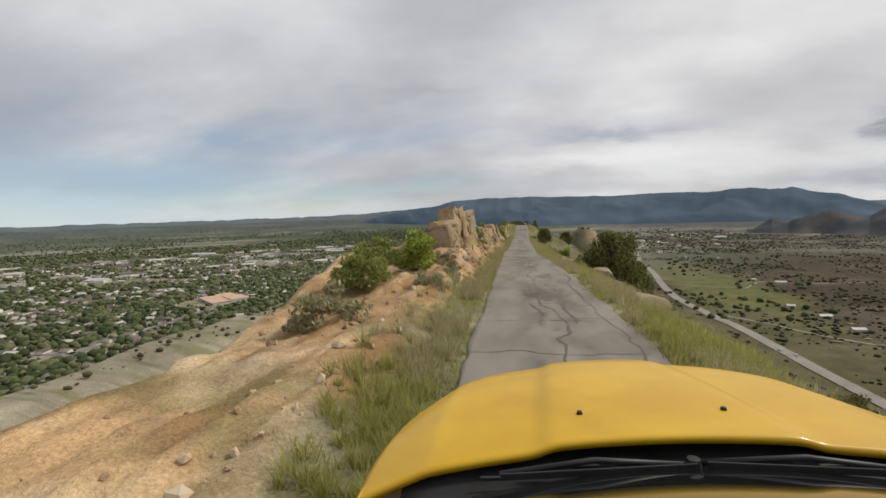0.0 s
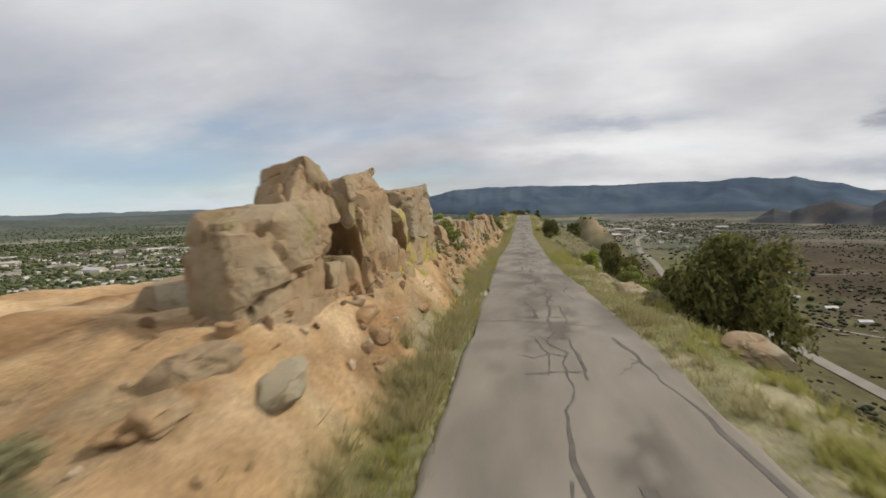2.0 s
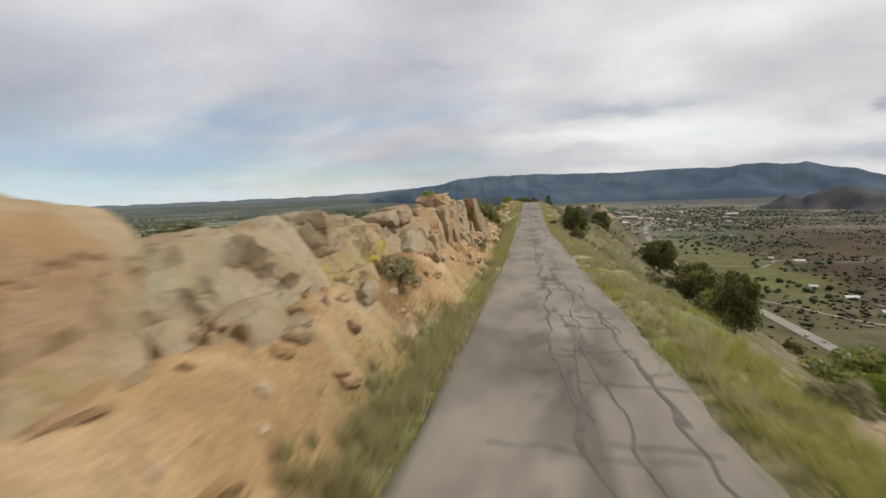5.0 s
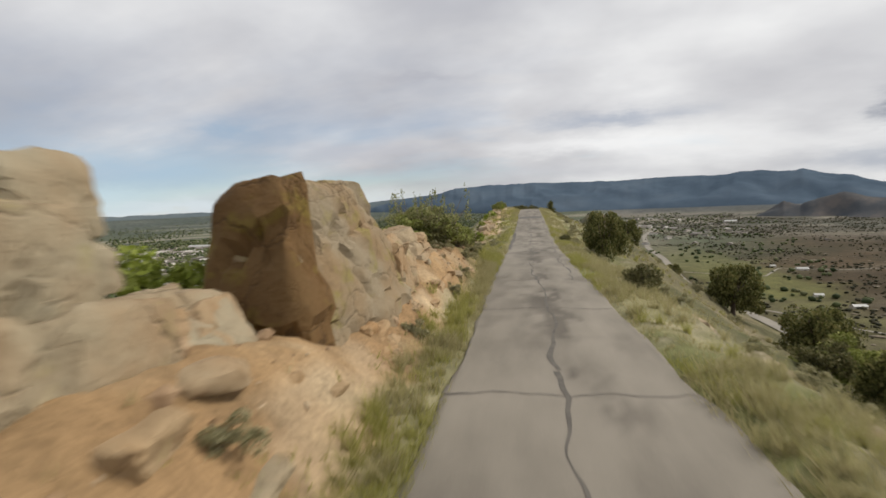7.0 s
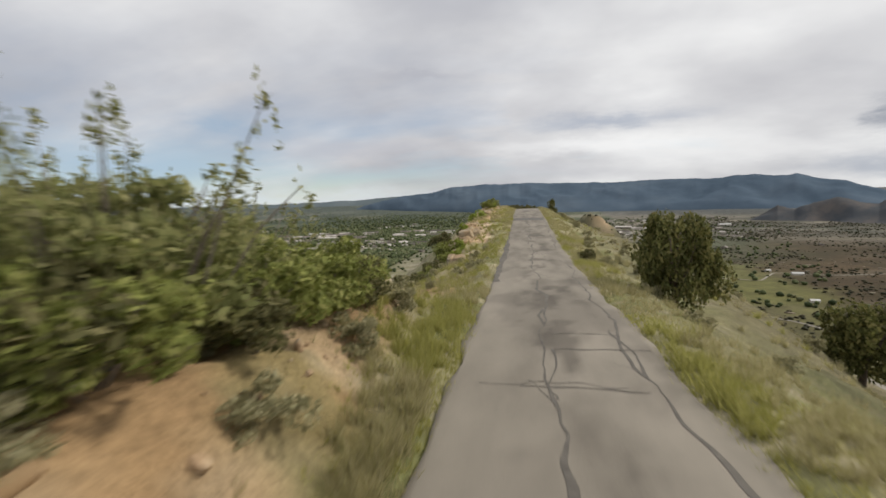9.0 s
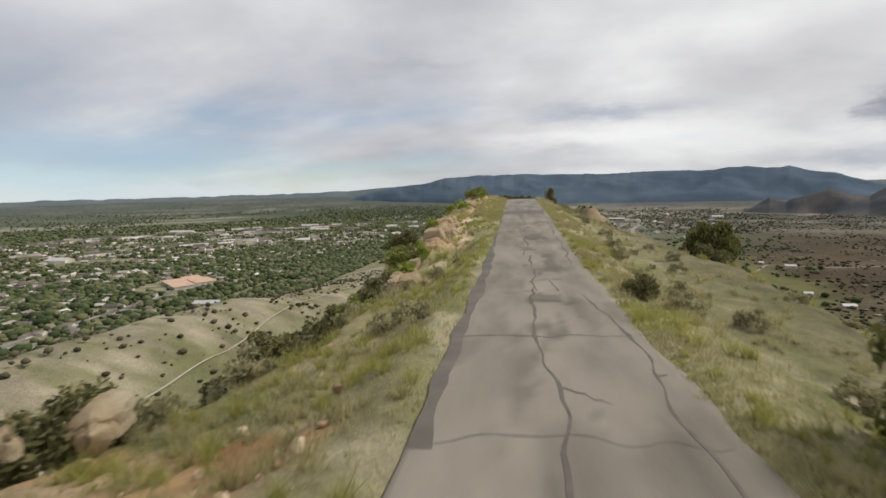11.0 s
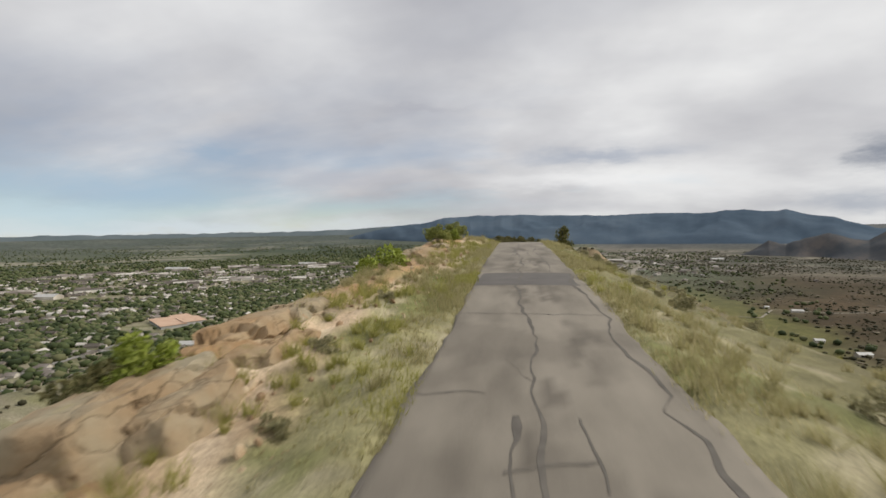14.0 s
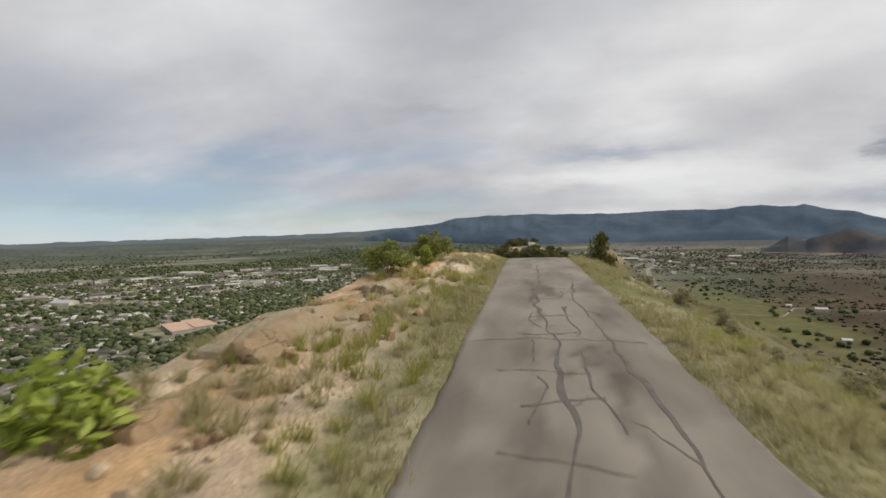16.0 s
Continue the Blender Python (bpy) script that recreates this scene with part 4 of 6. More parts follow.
def wall_block(name, ys, tops, fronts, back, foot, seed, material, detail=5, lean=(0.0, 0.0)):
    """A block of bedded rock: from y to y, top heights at both ends, face offset at foot and top, back offset, foot height."""
    bm = bmesh.new()
    bmesh.ops.create_icosphere(bm, subdivisions=detail, radius=1.0)
    p = squared(bm, 22.0, 8, np.random.default_rng(seed), 0.70, 0.88)
    fx, fy, fz = (p[:, 0] + 1) / 2, (p[:, 1] + 1) / 2, (p[:, 2] + 1) / 2
    y0, y1 = ys
    face = fronts[0] + (fronts[1] - fronts[0]) * fz
    u = back * (1 - fx) + face * fx
    rake = lean[2] if len(lean) > 2 else 0.2
    y = (y0 + lean[0] * fz - rake * (1 - fx)) * (1 - fy) + (y1 + lean[1] * fz + 0.2 * (1 - fx)) * fy
    h = foot * (1 - fz) + (tops[0] * (1 - fy) + tops[1] * fy - 0.14 * (1 - fx)) * fz
    ym = (y0 + y1) / 2
    c = np.array(((back + fronts[1]) / 2, ym, foot))
    me = rock_from(name, bm, np.stack([u, y, h], 1), seed, material, min(1.0, 0.45 + 0.25 * (y1 - y0)), 28)
    me.transform(Matrix.Translation(-Vector(c)))
    return me, pose(float(mid_x(ym)) + float(c[0]), ym, float(lane_z(ym)) + foot)


def rock_wall(blocks, label, material):
    """A stretch of the wall: blocks of name, ys, tops, fronts, back, foot, seed, lean."""
    root = thing("rock_outcrop", pose(float(mid_x(blocks[0][1][0])) + blocks[0][4], blocks[0][1][0], float(lane_z(blocks[0][1][0]))), label, "rock", "ridge rocks")
    inv = root.matrix_basis.inverted()
    for name, ys, tops, fronts, back, foot, seed, lean in blocks:
        me, m = wall_block(name, ys, tops, fronts, back, foot, seed, material, 5 if ys[1] - ys[0] > 1.0 else 4, lean)
        if name in ("cap", "back_block") and material is M_ROCK_LICHEN:
            me.materials[0] = M_ROCK_GREY
        # faces turned from the sun get the rock colour with shade painted in
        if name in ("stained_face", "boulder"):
            me.materials[0] = M_ROCK_SHADED_STAIN if name == "stained_face" else M_ROCK_DULL
        part(name, me, material, root).matrix_basis = inv @ m
    return root


# the first wall of rock beside the lane
rock_wall((("plinth", (17.5, 20.2), (1.40, 1.42), (-2.8, -2.95), -4.5, -0.2, 1, (0, 0, -1.1)), ("block", (17.4, 19.8), (2.27, 2.30), (-2.95, -3.05), -4.3, 0.8, 2, (0.0, -0.1, -1.0)), ("cap", (18.3, 19.25), (2.45, 2.98), (-3.02, -3.2), -4.0, 2.05, 3, (0.3, 0.0, -0.7)), ("cap", (19.2, 19.95), (2.98, 2.66), (-3.02, -3.15), -4.0, 2.05, 15, (0.0, -0.15, 0.0)), ("foot_block", (19.6, 20.75), (1.6, 1.5), (-2.95, -3.15), -4.5, 0.0, 21, (0.0, 0.0, -0.5))), "square sandstone crag with a tilted cap above an undercut", M_ROCK)
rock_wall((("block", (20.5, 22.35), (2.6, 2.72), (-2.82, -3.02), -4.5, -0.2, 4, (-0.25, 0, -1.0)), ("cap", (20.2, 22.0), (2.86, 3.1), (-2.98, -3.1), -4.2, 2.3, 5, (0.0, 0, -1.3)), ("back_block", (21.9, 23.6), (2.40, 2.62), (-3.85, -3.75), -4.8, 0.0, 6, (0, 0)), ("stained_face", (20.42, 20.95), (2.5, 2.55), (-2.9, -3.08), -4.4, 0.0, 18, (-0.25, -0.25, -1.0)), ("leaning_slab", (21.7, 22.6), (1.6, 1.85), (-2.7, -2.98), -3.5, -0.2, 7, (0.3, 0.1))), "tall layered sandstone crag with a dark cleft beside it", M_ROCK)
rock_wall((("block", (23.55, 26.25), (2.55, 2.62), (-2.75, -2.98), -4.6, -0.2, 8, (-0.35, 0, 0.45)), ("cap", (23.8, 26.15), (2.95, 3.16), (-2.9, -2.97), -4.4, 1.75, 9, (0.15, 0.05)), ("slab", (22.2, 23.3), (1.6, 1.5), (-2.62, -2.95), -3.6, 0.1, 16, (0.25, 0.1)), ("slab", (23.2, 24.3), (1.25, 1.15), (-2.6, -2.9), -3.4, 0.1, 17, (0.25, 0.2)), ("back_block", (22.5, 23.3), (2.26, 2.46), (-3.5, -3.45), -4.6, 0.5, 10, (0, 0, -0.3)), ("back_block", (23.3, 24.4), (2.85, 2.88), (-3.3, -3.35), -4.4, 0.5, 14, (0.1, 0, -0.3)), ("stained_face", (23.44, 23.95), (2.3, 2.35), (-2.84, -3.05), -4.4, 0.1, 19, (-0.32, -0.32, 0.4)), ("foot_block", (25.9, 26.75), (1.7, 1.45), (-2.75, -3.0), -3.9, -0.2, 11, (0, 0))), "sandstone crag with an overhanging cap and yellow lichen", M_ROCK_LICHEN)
rock_wall((("block", (26.6, 27.25), (1.96, 1.98), (-2.75, -3.2), -4.3, -0.2, 12, (-0.15, -0.1)), ("block", (27.3, 28.4), (1.98, 1.86), (-2.75, -3.25), -4.3, -0.2, 13, (-0.2, -0.2))), "low split grey blocks leaning after the crag", M_ROCK_GREY)
crag(((-5.1, 19.4, 1.3, (1.7, 1.7, 1.6), 20, 0, 11, "block"), (-4.5, 18.2, 1.0, (1.0, 1.0, 0.9), -15, 0, 12, "foot_block")), "low rounded grey boulders beside the first crag", M_ROCK_GREY)

LEDGES = (  # y from, y to, top at both ends, face at foot and top, material
    (28.85, 31.3, 2.05, 2.1, -2.8, -3.25, 0), (31.9, 33.6, 2.28, 2.38, -2.8, -3.35, 1), (33.6, 35.3, 2.38, 2.05, -2.7, -3.2, 1), (35.7, 37.5, 2.05, 2.15, -2.8, -3.4, 1), (37.7, 40.2, 2.3, 2.2, -2.75, -3.2, 0), (40.5, 43.0, 2.1, 2.15, -2.8, -3.4, 1), (43.2, 46.0, 2.2, 2.1, -2.75, -3.25, 2), (46.2, 49.0, 2.15, 2.25, -2.8, -3.4, 1), (49.2, 51.4, 2.35, 2.3, -2.75, -3.3, 0), (51.7, 54.3, 2.75, 2.8, -2.8, -3.0, 0), (55.5, 56.8, 2.24, 2.32, -3.15, -3.65, 1), (56.5, 58.8, 2.42, 2.6, -2.95, -3.35, 1))
for k, (y0, y1, h0, h1, f0, f1, kind) in enumerate(LEDGES):
    s, l = 30 + 4 * k, y1 - y0
    txt = ("cracked grey ledge", "layered tan ledge", "blocky split ledge", "broken stepped ledge")[k % 4] + " of sandstone along the orange bank"
    low = (0.55, 0.75, 0.45)[k % 3]
    rock_wall((("block", (y0, y1), (h0 - 0.3 * (k % 2), h1 - 0.25 * (k % 3 == 0)), (f0, f1), -4.5, -0.2, s, ((-0.15, 0.1, -0.2)[k % 3], (-0.1, 0.05)[k % 2], -0.8 if y0 > 55 else 0.2)), ("cap", (y0 + 0.25 * l * (k % 2), y1 - 0.2 * l * (k % 3 == 0)), (h0, h1), (f1 - 0.1, f1 - 0.15), -4.3, h0 - 0.75, s + 1, (0.1, -0.1, -0.6 if y0 > 55 else 0.2)), ("foot_block", (y0 + 0.1 * l, y0 + 0.1 * l + max(0.7, 0.5 * l)), (h0 - low - 0.3, h0 - low - 0.35), (f0 + 0.08, f0 - 0.2), -3.7, -0.2, s + 2, (-0.1, -0.1))), txt, (M_ROCK, M_ROCK_GREY, M_ROCK_LICHEN)[kind])
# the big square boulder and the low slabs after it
rock_wall((("boulder", (60.75, 65.0), (2.86, 2.62), (-2.7, -3.3), -4.35, 0.3, 71, (0.55, -0.8, 0.0)), ("stained_face", (60.2, 61.0), (2.62, 2.8), (-2.72, -3.38), -4.4, 0.2, 76, (0.8, 0.8, -0.25)), ("foot_block", (64.2, 65.4), (1.7, 1.55), (-2.6, -2.9), -3.8, 0.0, 72, (0, 0)), ("foot_block", (58.9, 60.2), (1.5, 1.45), (-2.9, -3.3), -4.4, 0.0, 73, (0, 0)), ), "huge square tan boulder with a brown stained flat face, shade painted in", M_ROCK)
rock_wall((("slab", (54.7, 56.3), (1.55, 1.85), (-2.75, -3.3), -4.8, 0.0, 74, (0.5, 0.1, -0.6)), ("slab", (55.6, 57.4), (1.95, 2.05), (-2.8, -3.3), -4.6, 0.2, 78, (0.5, 0.3, -0.5)), ("block", (56.7, 58.9), (1.8, 1.6), (-2.68, -3.1), -4.6, 0.0, 79, (0.2, 0.1, -0.3)), ("block", (58.3, 60.1), (1.62, 1.5), (-2.85, -3.25), -4.6, 0.0, 81, (0.1, -0.1, -0.3)), ("foot_block", (54.9, 56.0), (1.4, 1.35), (-2.55, -2.85), -3.9, 0.0, 82, (0.1, 0.1))), "heap of tilted pinkish slabs wedged between the crags", M_ROCK_GREY)
for k, (y0, y1, h0, h1) in enumerate(((65.2, 66.7, 1.7, 1.85), (66.8, 68.2, 1.75, 1.9), (68.3, 69.5, 1.6, 1.62))):
    rock_wall((("slab", (y0, y1), (h0, h1), (-2.85, -3.55), -4.6, 0.2, 90 + 3 * k, (0.35, 0.3, -0.3)), ("foot_block", (y0 + 0.1, y0 + 0.9), (h0 - 0.55, h0 - 0.5), (-2.65, -3.0), -3.6, 0.2, 91 + 3 * k, (0.2, 0.15))), "leaning pinkish sandstone slab in a row of three", M_ROCK)


def rubble(u, y, top, spread, n, seed, label, material=M_ROCK):
    """A jumble of broken blocks on the edge."""
    rng = random.Random(seed)
    blocks = []
    for k in range(n):
        a = rng.uniform(0.3, 0.7) * (1.15 if k == 0 else 0.85)
        size = (a * rng.uniform(0.7, 1.1), a * rng.uniform(0.9, 1.7), a * rng.uniform(0.9, 1.3))
        blocks.append((u + rng.uniform(-0.5, 0.5) * (k > 0), y + spread * (k / max(1, n - 1) - 0.5), top - (0 if k == 0 else rng.uniform(0.05, 0.5)), size, rng.uniform(-40, 40), rng.uniform(-22, 22), seed * 13 + k, "block"))
    return crag(blocks, label, material, block=14.0, cuts=9)


for k, (u, y, top, spread, n, grey) in enumerate(((-5.0, 79.6, 0.55, 2.6, 4, 1), (-5.4, 82.6, 0.1, 2.4, 4, 1), (-4.5, 91.0, -0.85, 1.8, 3, 0), (-4.6, 96.0, -0.8, 1.8, 3, 0), (-4.9, 99.6, -0.6, 1.8, 3, 0), (-5.0, 104.4, 0.0, 2.2, 4, 0), (-4.9, 109.0, -0.1, 2.2, 3, 0), (-4.3, 118.6, 0.45, 2.0, 4, 0), (-4.3, 124.0, 0.4, 2.0, 4, 1), (-5.4, 12.6, 0.3, 2.4, 3, 0), (-5.2, 5.6, -0.15, 2.2, 3, 0), (-5.2, 67.4, 1.15, 3.0, 5, 0))):
    rubble(u, y, top, spread, n, 200 + k, "pale weathered blocks below the grassy verge" if grey else "jumble of broken pale sandstone along the drop", M_ROCK_GREY if k % 3 else M_ROCK)

rock_wall((("slab", (93.6, 95.2), (-0.42, -0.25), (-3.4, -4.0), -4.8, -1.4, 350, (0.3, 0.3)), ("slab", (92.8, 94.0), (-0.65, -0.55), (-3.6, -4.0), -4.6, -1.5, 351, (0.2, 0.2))), "tilted pale rock slab sticking out of the grassy slope", M_ROCK_GREY)

# dipping bedrock that crops out of the pale dirt
DIPS = ((100.6, 102.6, -0.35, -0.1, 0), (102.5, 104.6, 0.1, 0.35, 1), (104.4, 106.9, 0.34, 0.36, 0), (106.8, 108.6, 0.3, 0.28, 1), (108.5, 110.6, 0.24, 0.18, 0), (110.4, 112.0, 0.12, 0.08, 1), (114.8, 117.0, 0.25, 0.4, 0), (116.9, 119.2, 0.42, 0.52, 1), (119.1, 121.4, 0.52, 0.46, 0), (121.3, 123.8, 0.45, 0.4, 1), (123.6, 126.0, 0.4, 0.35, 0))
for k, (y0, y1, h0, h1, kind) in enumerate(DIPS):
    away = 0.6 if y0 < 110 else 0.0
    rock_wall((("slab", (y0, y1), (h0, h1), (-3.0 - away - 0.12 * (k % 3), -4.1 - 0.6 * away), -5.3, -0.8, 300 + 3 * k, (0.2, 0.15)), ("slab", (y0 + 0.4, y1 - 0.3), (h0 - 0.12, h1 - 0.1), (-2.75 - away - 0.1 * (k % 2), -3.6 - 0.6 * away), -4.6, -0.7, 301 + 3 * k, (0.25, 0.2))), ("pale dipping slabs of bedrock in sandy dirt", "orange broken slabs at the top of the drop", "cracked tan bedrock half buried in dirt")[k % 3], (M_ROCK, M_ROCK_GREY, M_ROCK_LICHEN)[kind])

# low pale kerb of bedrock along the other edge
for k, (u, y, top, size) in enumerate(((2.9, 13.0, -0.05, (0.8, 1.3, 0.5)), (3.0, 26.8, -0.08, (0.8, 2.2, 0.5)), (3.1, 30.2, -0.1, (0.8, 1.6, 0.5)), (3.2, 38.5, -0.3, (0.7, 1.2, 0.5)), (3.3, 60.0, -0.5, (0.7, 1.4, 0.5)), (3.2, 74.0, -0.5, (0.8, 1.8, 0.5)), (3.1, 79.5, -0.6, (0.8, 1.5, 0.5)), (3.4, 22.5, -0.1, (0.9, 1.4, 0.5)), (3.0, 28.4, -0.02, (0.9, 1.5, 0.6)), (2.95, 61.7, -0.32, (0.7, 1.5, 0.5)), (3.05, 63.5, -0.36, (0.7, 1.6, 0.5)), (3.0, 66.0, -0.36, (0.6, 1.8, 0.5)), (2.9, 68.4, -0.34, (0.6, 1.4, 0.5)), (2.9, 33.0, -0.15, (0.7, 1.6, 0.5)), (3.0, 42.0, -0.28, (0.7, 1.8, 0.5)))):
    rock(u, y, top, size, 160 + k, M_ROCK_GREY, 0, 0, "low pale slab of bedrock at the edge of the slope", name="rock_slab")


# broken bedrock ledges that step up the foot of the bank
rnd = random.Random(61)
y = 21.2
while y < 71.0:
    l = rnd.uniform(1.1, 2.6)
    h = float(np.interp(y + l / 2, BANK_Y, BANK_H)) * rnd.uniform(0.5, 0.72)
    f = rnd.uniform(-2.5, -2.3)
    rock_wall((("slab", (y, y + l), (h, h + rnd.uniform(-0.08, 0.12)), (f, f - rnd.uniform(0.15, 0.35)), -3.3, -0.3, 400 + int(y * 7), (rnd.uniform(-0.2, 0.3), rnd.uniform(-0.1, 0.2))), ("slab", (y + 0.2, y + l * rnd.uniform(0.6, 1.1)), (h + 0.28, h + rnd.uniform(0.22, 0.36)), (f - 0.3, f - 0.55), -3.6, 0.0, 401 + int(y * 7), (rnd.uniform(0.0, 0.4), 0.1))), rnd.choice(("low broken ledge of orange bedrock at the foot of the bank", "cracked orange bedrock steps beside the grass verge")), M_BEDROCK)
    y += l + rnd.uniform(0.1, 1.2)


# flat broken stones half sunk in the bank
rnd = random.Random(83)
for k in range(110):
    y, u = rnd.uniform(15, 71), -rnd.uniform(2.35, 3.25)
    top = g1(float(mid_x(y)) + u, y) - float(lane_z(y))
    a = rnd.uniform(0.18, 0.46)
    size = (a * rnd.uniform(0.5, 0.9), a * rnd.uniform(0.9, 1.7), a * rnd.uniform(0.35, 0.6))
    rock(u, y, top + size[2] * 0.42, size, 700 + k, rnd.choice((M_BEDROCK, M_BEDROCK, M_ROCK_GREY, M_ROCK)), rnd.uniform(-25, 25), rnd.uniform(-12, 12), rnd.choice(("flat broken stone half sunk in the orange bank", "small tilted slab of sandstone on the orange bank")), name="flat_stone", detail=3)


def scatter_stones():
    rng = random.Random(5)
    shapes = []
    for _ in range(2000):
        y = rng.uniform(1, 128)
        if 84 < y < 100 and rng.random() < 0.7:
            continue
        u = -2.5 - abs(rng.gauss(0, 1.3))
        x = float(mid_x(y)) + u
        r = 0.015 + 0.10 * rng.random() ** 4
        bm = bmesh.new()
        bmesh.ops.create_icosphere(bm, subdivisions=1, radius=r)
        z = g1(x, y)
        q = Euler((rng.random() * 6, rng.random() * 6, rng.random() * 6)).to_matrix()
        sc = Vector((rng.uniform(0.7, 1.4), rng.uniform(0.6, 1.2), rng.uniform(0.4, 0.9)))
        vs = [q @ Vector((v.co.x * sc.x, v.co.y * sc.y, v.co.z * sc.z)) * rng.uniform(0.8, 1.15) + Vector((x, y, z + r * 0.25)) for v in bm.verts]
        shapes.append((vs, [tuple(v.index for v in f.verts) for f in bm.faces]))
        bm.free()
    ob = new("loose_stones", mesh_of("loose_stones", *joined(shapes), M_STONE))
    tagged(ob, "scattered small tan stones on the orange bank", "stones", kind="stuff")


scatter_stones()


# ---------------------------------------------------------------- plants
def leaf_cloud(seed, n, radii, clumps, leaf, up=0.0, dome=0.15, spread=0.33):
    """Leaf faces gathered in clumps in a dome of the given half-sizes, base at z = 0."""
    rng = np.random.default_rng(seed)
    c = rng.standard_normal((clumps, 3))
    c /= np.linalg.norm(c, axis=1)[:, None]
    c *= rng.uniform(0.25, 0.86, (clumps, 1)) ** 0.6
    c[:, 2] = np.abs(c[:, 2]) * (1 - dome) * 1.9 - 0.75 * (1 - dome)
    size = rng.uniform(0.6, 1.25, clumps) * spread
    which = rng.integers(0, clumps, n)
    p = rng.standard_normal((n, 3))
    p /= np.linalg.norm(p, axis=1)[:, None]
    p *= rng.uniform(0.35, 1.0, (n, 1)) ** 0.5
    p = c[which] + p * size[which][:, None]
    p = p * np.array(radii)
    p[:, 2] += radii[2]
    p[:, 2] = np.maximum(p[:, 2], 0.03)
    a = rng.standard_normal((n, 3))
    a[:, 2] += up
    a /= np.linalg.norm(a, axis=1)[:, None]
    b = np.cross(a, rng.standard_normal((n, 3)))
    b /= np.linalg.norm(b, axis=1)[:, None]
    s = leaf * rng.uniform(0.6, 1.4, (n, 1))
    a, b = a * s, b * s * 0.42
    return np.stack([p - a, p + b, p + a, p - b], 1), c * np.array(radii) + np.array((0, 0, radii[2]))


def plant(name, seed, radii, n, clumps, leaf, material, bark, label, category, up=0.0, spread=0.33, trunk=0.05, group="", stem="stem", lift=0.0):
    root = thing(name, Matrix(), label, category, group)
    quads, centres = leaf_cloud(seed, n, radii, clumps, leaf, up, spread=spread)
    quads[..., 2] += lift
    centres = centres + np.array((0, 0, lift))
    part("crown", quads_mesh("crown", quads, material), material, root)
    rng = random.Random(seed)
    picks = sorted(range(len(centres)), key=lambda k: -centres[k][2])[: max(5, clumps // 3)]
    if stem == "trunk":
        top = Vector((0.05 * radii[0], 0, lift + radii[2] * 1.5))
        pts = [Vector((0, 0, -0.25)), Vector((0.04, 0.03, (lift + radii[2]) * 0.4)), Vector((-0.03, 0.02, lift + radii[2] * 0.8)), top]
        part("trunk", mesh_of("trunk", *tube(pts, (trunk * 1.4, trunk, trunk * 0.75, trunk * 0.3), 8), bark, True), bark, root)
    for k in picks[:9]:
        c = Vector(centres[k])
        base = Vector((rng.uniform(-0.08, 0.08), rng.uniform(-0.08, 0.08), -0.15 if stem != "trunk" else lift + radii[2] * 0.3))
        midp = base.lerp(c, 0.5) + Vector((rng.uniform(-0.1, 0.1), rng.uniform(-0.1, 0.1), rng.uniform(-0.1, 0.05)))
        part("limb" if stem == "trunk" else "stem", mesh_of("limb", *tube((base, midp, c), (trunk * 0.55, trunk * 0.38, trunk * 0.14), 5), bark, True), bark, root)
    return root


def put(master, u, y, drop=0.05, scale=1.0, turn=0.0, z=None, label="", group="", wide=1.0):
    x = float(mid_x(y)) + u
    zz = (g1(x, y) if z is None else float(lane_z(y)) + z) - drop
    ob = copy_thing(master, pose(x, y, zz, 0, 0, turn))
    ob.scale = (scale * wide, scale * wide, scale)
    if label:
        ob["label"] = label
    if group:
        ob["group"] = group
    return ob


def retire(master):
    for o in list(master.children_recursive) + [master]:
        bpy.data.objects.remove(o)


